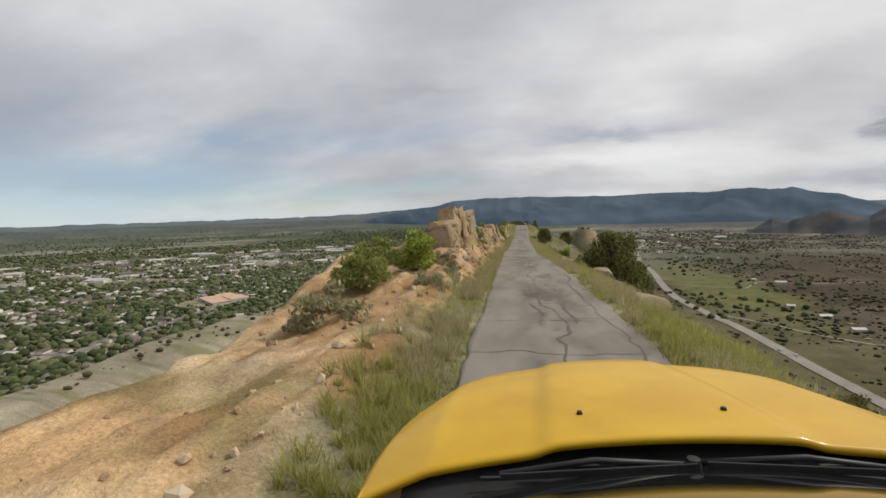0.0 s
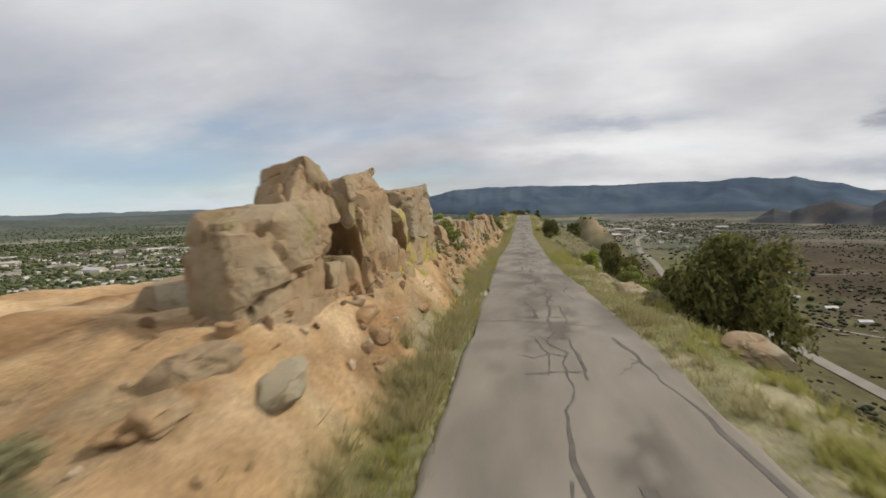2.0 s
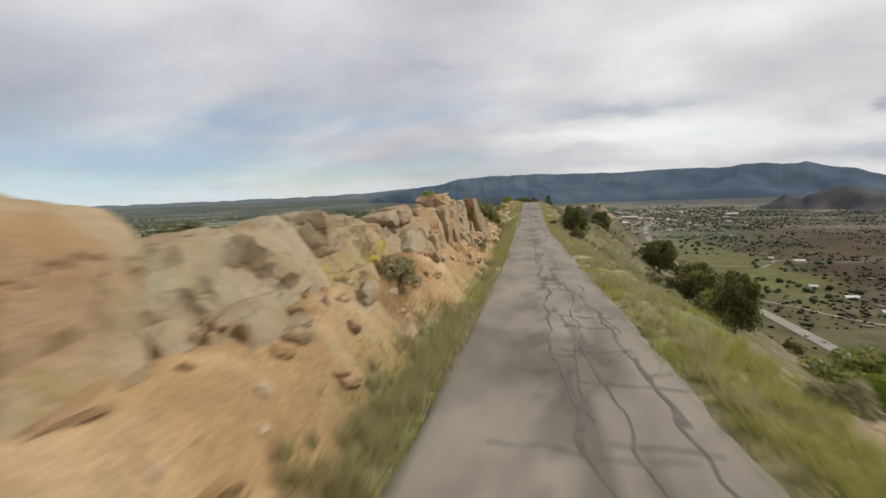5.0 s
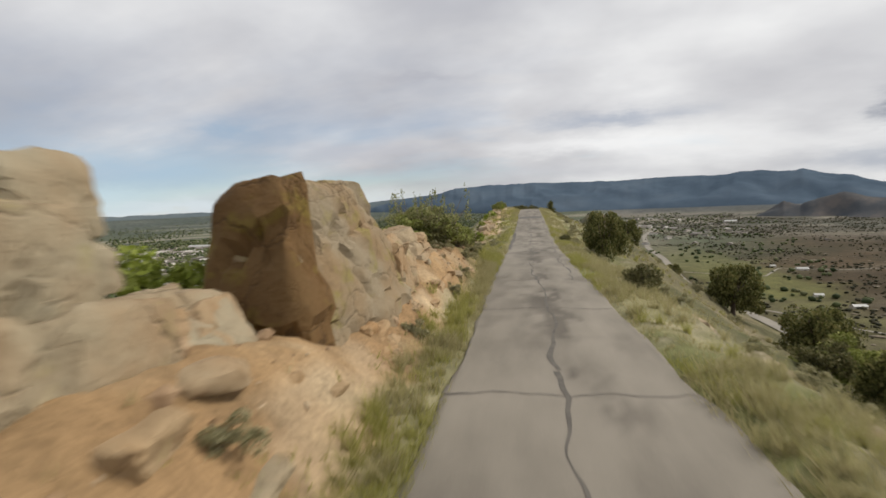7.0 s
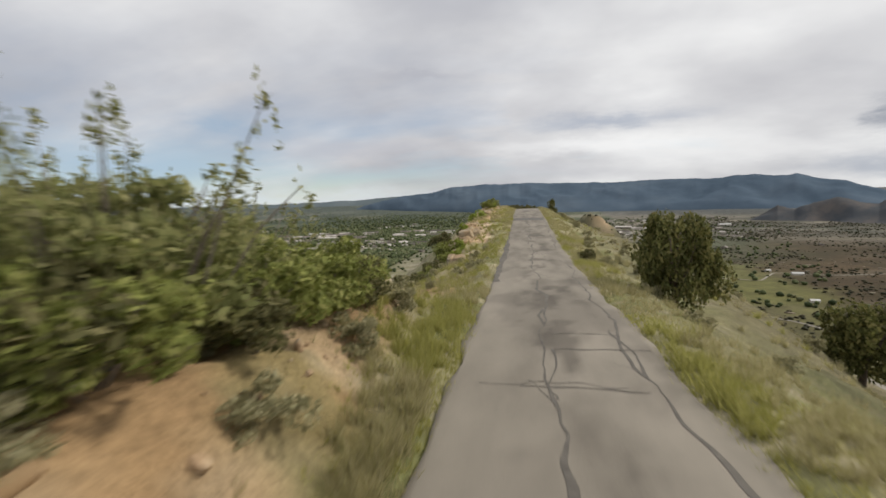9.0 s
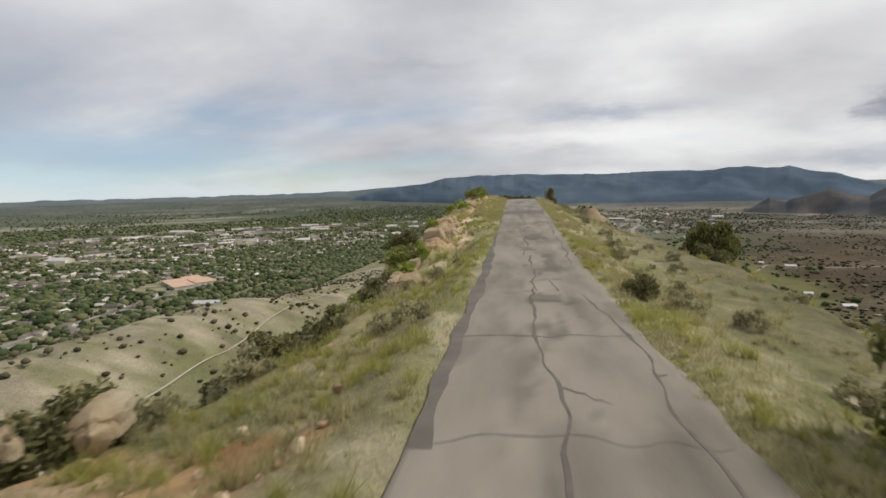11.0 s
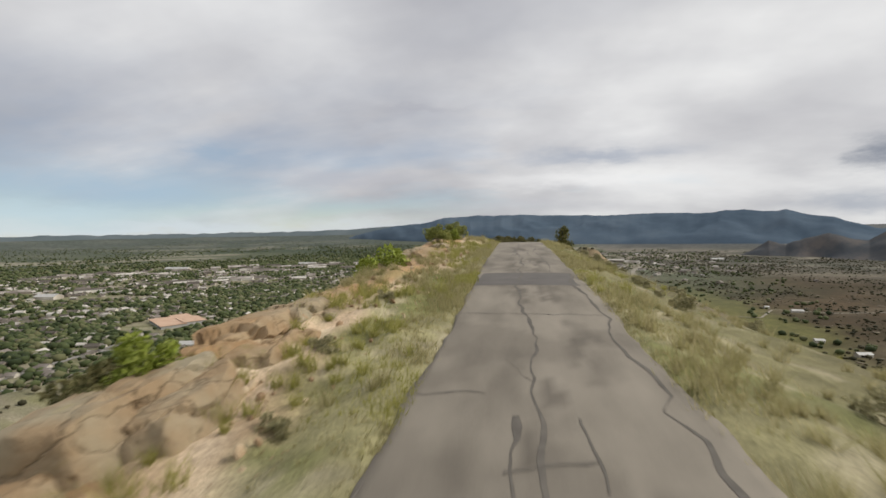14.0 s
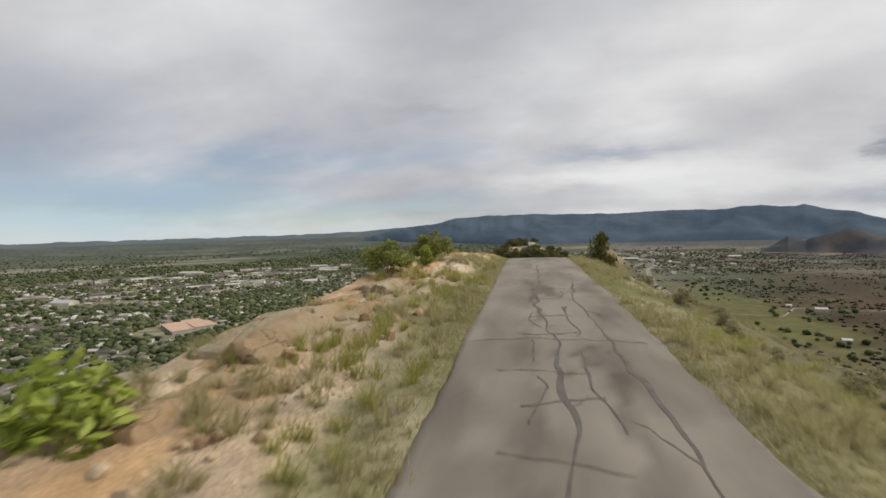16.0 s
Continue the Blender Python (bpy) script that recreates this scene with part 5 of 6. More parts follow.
def build_plants():
    jun = plant("juniper_tree", 11, (1.5, 1.5, 1.75), 9000, 46, 0.085, M_JUNIPER, M_BARK, "dark green bushy juniper growing on the slope edge", "tree", up=1.2, spread=0.30, trunk=0.11, stem="trunk", group="junipers by the lane")
    col = plant("juniper_tree", 12, (0.85, 0.85, 1.55), 5200, 34, 0.08, M_JUNIPER, M_BARK, "narrow upright olive juniper beside the lane", "tree", up=1.8, spread=0.30, trunk=0.09, stem="trunk", group="junipers by the lane")
    oak = plant("scrub_oak", 13, (1.2, 1.2, 0.85), 5200, 30, 0.07, M_OAK, M_TWIG, "leafy green scrub oak on the orange bank", "bush", spread=0.34, trunk=0.04, group="bushes on the ridge")
    dark = plant("dark_shrub", 14, (1.0, 1.0, 0.7), 3600, 24, 0.06, M_OLIVE, M_TWIG, "low olive green shrub on the steep slope", "bush", up=0.5, spread=0.34, trunk=0.035, group="bushes on the ridge")
    sage = plant("sagebrush", 15, (0.55, 0.55, 0.36), 1500, 16, 0.045, M_SAGE, M_TWIG, "grey-green sagebrush clump in dry grass", "bush", up=0.8, spread=0.36, trunk=0.02, group="bushes on the ridge")
    lime = plant("young_tree", 16, (0.8, 0.8, 0.75), 2600, 20, 0.07, M_LIME, M_TWIG, "bright green young tree behind the rocks", "tree", spread=0.34, trunk=0.04, stem="trunk", group="bushes on the ridge")
    open_bush = plant("mountain_mahogany", 17, (1.9, 1.9, 0.92), 9500, 70, 0.06, M_MAHOGANY, M_TWIG, "large loose green bush with airy top twigs", "bush", up=0.9, spread=0.21, trunk=0.04, group="bushes on the ridge")
    # long loose shoots over the large bush
    rng = random.Random(77)
    for k in range(34):
        a, r = rng.uniform(0, 6.28), 1.6 * rng.random() ** 0.6
        top = Vector((r * math.cos(a) * 1.15, r * math.sin(a) * 1.15, 1.5 + 0.75 * rng.random() ** 1.8))
        base = Vector((top.x * 0.55, top.y * 0.55, 0.5))
        part("shoot", mesh_of("shoot", *tube((base, base.lerp(top, 0.5) + Vector((0, 0, 0.12)), top), (0.014, 0.010, 0.004), 4), M_TWIG), M_TWIG, open_bush)
        q, _ = leaf_cloud(900 + k, 70, (0.16, 0.16, 0.42), 9, 0.035, 0.6, spread=0.3)
        tagged(part("sprig", quads_mesh("sprig", q + np.array(top) - np.array((0, 0, 0.62)), M_MAHOGANY), M_MAHOGANY, open_bush), kind="stuff")
    # junipers
    put(jun, 4.0, 83.6, 0.1, 1.12, 40, z=-1.0, wide=0.78)
    put(jun, 4.7, 26.0, 0.1, 1.18, 110, z=-1.55, wide=0.83, label="two-lobed dark juniper at the edge of the slope")
    put(jun, 9.8, 105.6, 0.1, 1.15, 200, z=-3.1, wide=0.85)
    put(dark, 8.9, 103.6, 0.1, 1.1, 80)
    put(col, 3.6, 139.0, 0.1, 1.38, 0, z=-2.5, wide=0.85)
    # trees lower on the slope
    for m, u, y, s, w in ((jun, 10.1, 44.6, 1.35, 0.9), (oak, 9.6, 47.6, 1.5, 1.0), (jun, 11.0, 50.4, 1.2, 1.0), (oak, 10.4, 53.6, 1.6, 1.0), (jun, 8.0, 58.0, 1.0, 0.62), (jun, 13.8, 90.6, 1.35, 0.9), (jun, 14.8, 83.0, 1.3, 1.0), (oak, 13.4, 78.4, 1.6, 1.0), (jun, 12.4, 73.4, 1.1, 1.0), (oak, 11.8, 68.8, 1.5, 1.0), (jun, 21.7, 131.0, 0.9, 1.0)):
        put(m, u, y, 0.15, s, 37 * u + y, wide=w, label="dark green tree on the steep slope below the lane")
    # dark shrubs strung along the slope
    rng = random.Random(8)
    for u, y, s in ((6.4, 64.3, 0.75), (5.0, 36.2, 0.6), (7.2, 39.8, 0.9), (8.6, 62.5, 0.9), (2.9, 70.2, 0.65), (2.3, 90.3, 0.5), (2.6, 91.6, 0.45), (3.4, 143, 0.8), (0.3, 146, 0.9), (-1.6, 147, 0.8), (5, 150, 1.0), (2.2, 152, 1.1), (-0.7, 148.6, 1.0), (-2.6, 149.5, 1.1), (1.0, 149.8, 1.1), (-0.2, 152.5, 1.3)):
        put(dark, u, y, 0.1, s * rng.uniform(0.9, 1.15), rng.uniform(0, 360))
    for k in range(34):
        y = rng.uniform(18, 150)
        put(dark if k % 3 else sage, rng.uniform(9 if y < 80 else 17, 34), y, 0.1, rng.uniform(0.7, 1.5), rng.uniform(0, 360))
    # bushes on the bank
    for m, u, y, s in ((sage, -4.3, 7.9, 1.35), (lime, 4.0, 43.2, 0.9), (lime, -4.7, 12.7, 0.42), (lime, -5.6, 13.4, 0.5), (dark, -3.5, 71.5, 0.75),  (oak, -5.6, 15.4, 0.7), (sage, -2.75, 14.1, 0.6), (sage, -3.1, 11.9, 0.85), (lime, -5.4, 34.5, 0.8), (dark, -4.2, 37.2, 0.5), (sage, -4.4, 40.4, 0.9), (lime, -5.2, 61.0, 0.9), (oak, -5.6, 63.5, 0.7), (sage, -3.2, 63.6, 0.7), (open_bush, -4.1, 72.2, 0.95), (open_bush, -4.9, 74.9, 0.86), (oak, -4.3, 70.5, 0.75), (oak, -3.25, 71.3, 0.62), (dark, -3.6, 71.0, 0.9), (dark, -3.9, 70.7, 0.8), (sage, -3.1, 70.6, 0.6), (sage, -3.4, 69.9, 0.6), (oak, -5.2, 75.6, 0.7), (dark, -6.0, 78.2, 0.8), (sage, -3.4, 24.2, 0.6), (sage, -5.2, 86.5, 1.2), (dark, -5.6, 88.2, 1.0), (sage, -5.5, 84.8, 1.2), (sage, -5.0, 91.6, 1.2), (oak, -5.4, 92.8, 0.7), (sage, -5.2, 95.6, 1.2), (oak, -5.3, 98.4, 0.7), (lime, -5.3, 101.4, 0.5), (dark, -5.3, 103.6, 0.5), (oak, -4.9, 125.5, 0.7), (sage, -3.0, 103.6, 0.45), (sage, -3.3, 105.6, 0.5), (sage, -2.7, 107.2, 0.4), (sage, -3.2, 108.6, 0.45), (lime, -4.2, 127.8, 0.5), (sage, -3.4, 88.6, 0.8), (sage, -3.9, 93.5, 0.7), (sage, -2.9, 97.4, 0.6), (oak, -4.6, 131, 0.8), (dark, -5.8, 90.0, 1.0), (dark, -6.2, 93.6, 1.1), (dark, -5.9, 96.2, 1.0), (dark, -6.4, 98.8, 1.1), (oak, -6.0, 101.2, 0.9), (lime, -5.2, 104.3, 0.6), (dark, -6.4, 88.0, 1.0), (lime, -4.4, 95.0, 0.6), (lime, -4.8, 99.6, 0.5), (dark, -6.6, 84.2, 1.2), (oak, -7.0, 79.0, 1.1), (dark, -7.2, 105.8, 1.2), (sage, -2.8, 33.2, 0.6), (sage, -2.8, 45.0, 0.8), (sage, -2.4, 63.2, 0.5), (sage, -2.35, 67.0, 0.5), (sage, -2.4, 69.6, 0.45), (sage, -2.6, 56.6, 0.6), (dark, -4.4, 56.3, 0.4), (oak, -3.45, 73.4, 0.7), (oak, -3.3, 74.6, 0.62), (dark, -3.15, 75.6, 0.6), (oak, -3.7, 76.4, 0.7), (dark, -3.0, 72.6, 0.5), (sage, -2.7, 74.2, 0.7), (sage, -2.8, 76.6, 0.8), (sage, -2.6, 72.0, 0.7)):
        put(m, u, y, 0.06 + 0.14 * s * (m is sage), s, rng.uniform(0, 360))
    ball = plant("young_tree", 18, (0.78, 0.78, 0.6), 3600, 24, 0.06, M_LIME, M_TWIG, "round bright green young tree behind the rocks", "tree", spread=0.36, trunk=0.045, stem="trunk", group="bushes on the ridge", lift=1.6)
    put(ball, -4.9, 57.7, 0.0, 0.6, 30, z=1.47)
    put(dark, -4.75, 57.8, 0.0, 0.40, 70, z=2.0)
    retire(ball)
    put(lime, -3.8, 14.4, 0.08, 0.95, 140, wide=1.25, label="bright green scrub oak on the orange bank")
    put(oak, -4.85, 11.5, 0.08, 0.76, 250, wide=0.85)
    put(oak, -3.7, 28.75, 0.1, 0.62, 20, z=0.85)
    put(oak, -3.35, 31.55, 0.1, 0.62, 80, z=1.4, wide=0.85)
    put(lime, -3.9, 33.4, 0.1, 0.45, 15, z=1.95)
    put(lime, -5.0, 114.8, 0.1, 1.35, 60, z=-1.15, wide=1.1, label="round green scrub oak at the top of the drop")
    put(oak, -3.2, 31.6, 0.1, 0.42, 150, z=0.95)
    put(dark, -4.4, 42.0, 0.1, 0.6, 10, z=1.4)
    # sage over both edges
    for k in range(90):
        y = rng.uniform(0, 132)
        right = rng.random() < 0.6
        u = rng.uniform(2.7, 5.5) if right else -rng.uniform(2.3, 4.2)
        if not right and (16 < y < 70 and u < -3.0 or y > 103):
            continue
        put(sage, u, y, 0.05, rng.uniform(0.3, 0.85), rng.uniform(0, 360))
    # sage and low brush over the gentle shoulder of the slope
    for k in range(40):
        y = rng.uniform(80, 134)
        put(sage, rng.uniform(4.0, 15.0), y, 0.06, rng.uniform(0.35, 0.9), rng.uniform(0, 360))
    # the brush on the next rise
    for k in range(26):
        put(dark, rng.uniform(-9, 12), rng.uniform(225, 300), 0.1, rng.uniform(1.0, 2.2), rng.uniform(0, 360), group="bushes on the next rise")
    for m in (jun, col, oak, dark, sage, lime, open_bush):
        retire(m)


build_plants()


def blades(rng, x, y, z, tall, count, reach, width):
    """Bunches of leaning blades, each three corners, round the given roots."""
    n, out = len(x), []
    for k in range(count):
        a, b = rng.uniform(0, 2 * np.pi, n), rng.uniform(0, 2 * np.pi, n)
        px, py = x + rng.normal(0, 1, n) * reach * tall, y + rng.normal(0, 1, n) * reach * tall
        w = width * rng.uniform(0.7, 1.6, n)
        h = tall * rng.uniform(0.55, 1.15, n)
        lean = h * rng.uniform(0.1, 0.95, n)
        p0 = np.stack([px - w * np.cos(a), py - w * np.sin(a), z - 0.02], 1)
        p1 = np.stack([px + w * np.cos(a), py + w * np.sin(a), z - 0.02], 1)
        p2 = np.stack([px + lean * np.cos(b), py + lean * np.sin(b), z + h], 1)
        out.append(np.stack([p0, p1, p2], 1))
    return np.stack(out)


def build_grass():
    rng = np.random.default_rng(21)
    # short turf close to the asphalt
    n = 52000
    y = rng.uniform(-6, 136, n)
    side = rng.random(n) < 0.5
    u = np.where(side, np.interp(y, EDGE_Y, EDGE_U) - 0.08 + np.abs(rng.normal(0, 0.85, n)), -1.52 - np.abs(rng.normal(0, 0.62, n)))
    bare = (y > 15) & (y < 72) & (~side)
    u = np.where(bare, -1.52 - (-u - 1.52) * 0.62, u)
    slope = (y > 82) & (y < 101) & (~side)
    u = np.where(slope, -1.6 - rng.uniform(0, 3.6, n), u)
    x = mid_x(y) + u
    keep = fractal(x, y, 1.4, 301) > rng.uniform(-0.9, 0.35, n)
    x, y = x[keep], y[keep]
    tall = 0.05 + 0.13 * np.clip(fractal(x, y, 2.2, 311) * 0.6 + 0.5, 0, 1) * rng.uniform(0.5, 1.3, len(x))
    turf = blades(rng, x, y, ground(x, y), tall, 5, 0.3, 0.0065)
    lush = (fractal(x, y, 3.2, 321) > 0.15) & (np.abs(x - mid_x(y)) < 2.7)
    # full bunches, taller and paler
    m = 9400
    by = rng.uniform(-4, 136, m)
    right = rng.random(m) < 0.55
    bu = np.where(right, np.interp(by, EDGE_Y, EDGE_U) + 0.1 + np.abs(rng.normal(0, 1.3, m)), -1.75 - np.abs(rng.normal(0, 0.55, m)))
    bu = np.where((by > 14) & (by < 74) & (~right), -1.7 - (-bu - 1.75) * 0.5, bu)
    wide = (by > 80) & (~right)
    bu = np.where(wide, -1.8 - rng.uniform(0, 3.4, m), bu)
    far = right & (by > 78) & (rng.random(m) < 0.6)
    bu = np.where(far, 2.5 + rng.uniform(0, 12.0, m), bu)
    bx = mid_x(by) + bu
    keep = fractal(bx, by, 2.2, 341) > rng.uniform(-0.7, 0.5, m)
    bx, by = bx[keep], by[keep]
    bt = rng.uniform(0.14, 0.34, len(bx))
    bunch = blades(rng, bx, by, ground(bx, by), bt, 46, 0.2, 0.006)
    fresh = fractal(bx, by, 4.0, 351) > 0.2
    dry = np.concatenate([turf[:, ~lush].reshape(-1, 3, 3), bunch[:, ~fresh].reshape(-1, 3, 3)])
    green = np.concatenate([turf[:, lush].reshape(-1, 3, 3), bunch[:, fresh].reshape(-1, 3, 3)])
    tagged(new("verge_grass", quads_mesh("verge_grass", dry, M_GRASS, corners=3)), "dry pale bunchgrass tufts along both verges", "grass", kind="stuff")
    tagged(new("lush_grass", quads_mesh("lush_grass", green, M_LUSH, corners=3)), "fresh yellow-green grass patches at the asphalt edge", "grass", kind="stuff")


build_grass()


# ---------------------------------------------------------------- the distance
def mountain_range(name, profile, near, far, material, label, seed, rough):
    """A ridge line given as bearing and elevation in degrees, as real relief between two distances."""
    az = np.array(profile[0::2])
    el = np.array(profile[1::2])
    n, rows = 420, 26
    a = np.linspace(az[0], az[-1], n)
    e = np.interp(a, az, el) + 0.06 * fractal(a * 8, a * 0, 9, seed, 5)
    thick = np.clip((a - a[0]) / 18.0, 0.04, 1)
    verts, faces = [], []
    for r in range(rows):
        t = r / (rows - 1)
        d = far - (far - near) * (1 - t) * thick
        x, y = d * np.sin(np.radians(a)), d * np.cos(np.radians(a))
        base = ground(x, y) - 6
        crest = np.tan(np.radians(e)) * far
        w = t**0.8
        spurs = 0.6 - np.abs(fractal(x, y, 420, seed + 5, 3)) * 2.2
        z = base * (1 - w) + crest * w + rough * (0.6 * fractal(x, y, 300, seed + 9, 3) + spurs) * w * (1 - w) * 2.4
        verts += list(zip(x, y, z))
        if r:
            o, p = (r - 1) * n, r * n
            faces += [(o + k, o + k + 1, p + k + 1, p + k) for k in range(n - 1)]
    ob = new(name, mesh_of(name, verts, faces, material, True))
    return tagged(ob, label, "mountains", kind="structure")


mountain_range("backdrop_mountains", (-20, -0.7, -17, 0.1, -14.5, 0.6, -11.2, 0.86, -8.4, 1.48, -4.1, 1.76, 5.5, 1.62, 10.8, 1.4, 14.8, 1.58, 18.4, 1.55, 21.4, 1.42, 22.6, 1.58, 24.4, 1.74, 26.0, 1.42, 27.8, 1.54, 29.4, 1.0, 31.3, 0.70, 32.8, 0.14, 34.2, -0.4, 38, -1.0, 55, -1.4), 3700, 4350, M_HAZED_RANGE, "long forested mountain range under cloud, coloured blue with haze", 401, 30)
mountain_range("backdrop_low_hills", (-80, 0.0, -60, 0.02, -35, 0.08, -27.7, 0.13, -21, 0.27, -15, 0.58, -8, 0.8), 4600, 4760, M_HAZEHILL, "faint low hills coloured blue with haze on the plain's horizon", 431, 6)
mountain_range("backdrop_foothills", (19.5, -5.0, 22.5, -3.7, 24.8, -2.45, 26.2, -1.5, 27.5, -1.95, 29.0, -1.3, 30.8, -0.8, 32.1, -1.3, 33.5, -1.6, 34.8, -0.5, 38, -0.3, 44, 0.1, 52, -0.3, 62, -0.8), 2750, 3100, M_HAZED_FOOTHILL, "brown rocky foothills greyed with painted haze below the blue range", 461, 58)


def strip(name, pts, width, lift, material, label):
    pts = np.array(pts, dtype=float)
    s = np.linspace(0, len(pts) - 1, 140)
    x, y = np.interp(s, np.arange(len(pts)), pts[:, 0]), np.interp(s, np.arange(len(pts)), pts[:, 1])
    for _ in range(6):
        x[1:-1], y[1:-1] = (x[:-2] + x[1:-1] + x[2:]) / 3, (y[:-2] + y[1:-1] + y[2:]) / 3
    dx, dy = np.gradient(x), np.gradient(y)
    l = np.hypot(dx, dy)
    verts, faces = [], []
    for k in (-1, 0, 1):
        px, py = x - k * width / 2 * dy / l, y + k * width / 2 * dx / l
        verts.append(np.stack([px, py, ground(px, py) + lift], 1))
    v = np.stack(verts, 1)
    top = v[:, :, 2].max(1)
    v[:, :, 2] = top[:, None]
    v = v.reshape(-1, 3)
    for i in range(139):
        for k in (0, 1):
            faces.append((3 * i + k, 3 * i + 3 + k, 3 * i + 4 + k, 3 * i + 1 + k))
    return tagged(new(name, mesh_of(name, v, faces, material)), label, "road", kind="structure")


strip("road_valley", ((300, 120), (296, 330), (291, 470), (288, 560), (288, 650), (280, 760), (278, 890), (300, 1050), (337, 1250), (357, 1480), (404, 1700), (452, 1915), (580, 2220), (660, 2480)), 15, 0.9, M_GRAVEL, "pale country road bending along the valley foot")
strip("road_side", ((300, 740), (342, 694), (358, 655), (375, 628), (396, 604), (440, 566), (520, 540)), 5, 0.6, M_GRAVEL, "narrow dirt track to the valley houses")
strip("road_farm", ((300, 1060), (380, 1010), (440, 985), (505, 1075), (600, 1040), (720, 1060)), 4, 0.6, M_GRAVEL, "thin farm track past the green field")


strip("path_hogback", ((-150, 130), (-172, 220), (-178, 330), (-196, 450), (-200, 560), (-214, 700)), 1.6, 0.3, M_PATH, "pale footpath along the grassy hollow")
for k, pts in enumerate((((-372, 60), (-378, 330), (-392, 640), (-430, 900)), ((-470, 40), (-474, 360), (-486, 720)), ((-585, 30), (-590, 400), (-600, 760)), ((-375, 300), (-500, 288), (-760, 262)), ((-385, 520), (-520, 505), (-820, 470)), ((-395, 690), (-560, 668), (-900, 620)))):
    strip("street_%d" % (k + 1), pts, 11, 0.9, M_STREET, "pale residential street between trees and houses")


def blob_cloud(name, xs, ys, sizes, material, label, category, seed, flat=0.8):
    """Many small uneven crowns in one mesh, for woods nobody could count."""
    bm = bmesh.new()
    bmesh.ops.create_icosphere(bm, subdivisions=1, radius=1.0)
    base = np.array([v.co[:] for v in bm.verts])
    fac = np.array([[v.index for v in f.verts] for f in bm.faces])
    bm.free()
    rng = np.random.default_rng(seed)
    n = len(xs)
    z = ground(xs, ys)
    jit = rng.uniform(0.65, 1.25, (n, len(base), 1))
    ang = rng.uniform(0, 6.28, n)
    c, s = np.cos(ang)[:, None], np.sin(ang)[:, None]
    v = base[None] * jit * sizes[:, None, None]
    v = np.stack([v[..., 0] * c - v[..., 1] * s, v[..., 0] * s + v[..., 1] * c, v[..., 2] * flat], -1)
    v += np.stack([xs, ys, z + sizes * flat * 0.7], -1)[:, None, :]
    f = fac[None] + (np.arange(n) * len(base))[:, None, None]
    me = bpy.data.meshes.new(name)
    me.vertices.add(v.size // 3)
    me.vertices.foreach_set("co", v.astype(np.float32).ravel())
    me.loops.add(f.size)
    me.loops.foreach_set("vertex_index", f.astype(np.int32).ravel())
    me.polygons.add(f.size // 3)
    me.polygons.foreach_set("loop_start", np.arange(0, f.size, 3, dtype=np.int32))
    me.materials.append(material)
    me.update(calc_edges=True)
    return tagged(new(name, me), label, category, kind="stuff")


def house_mesh(size, seed):
    """Walls with a pitched roof, local origin on the ground."""
    w, l, h = size
    rng = random.Random(seed)
    r = w * rng.uniform(0.18, 0.32)
    walls = [(-w / 2, -l / 2, -1), (w / 2, -l / 2, -1), (w / 2, l / 2, -1), (-w / 2, l / 2, -1), (-w / 2, -l / 2, h), (w / 2, -l / 2, h), (w / 2, l / 2, h), (-w / 2, l / 2, h), (0, -l / 2, h + r), (0, l / 2, h + r)]
    wf = [(0, 1, 5, 8, 4), (1, 2, 6, 5), (2, 3, 7, 9, 6), (3, 0, 4, 7)]
    o = 0.5
    roof = []
    for s in (-1, 1):
        roof += [(s * (w / 2 + o), -l / 2 - o, h - 0.2), (s * (w / 2 + o), l / 2 + o, h - 0.2), (0, l / 2 + o, h + r + 0.15), (0, -l / 2 - o, h + r + 0.15)]
    roof += [(x, y, z - 0.3) for x, y, z in roof]
    rf = [(0, 1, 2, 3), (4, 7, 6, 5), (8, 11, 10, 9), (12, 13, 14, 15), (0, 8, 9, 1), (4, 5, 13, 12), (0, 3, 11, 8), (4, 12, 15, 7), (1, 9, 10, 2), (5, 6, 14, 13)]
    return (walls, wf), (roof, rf)


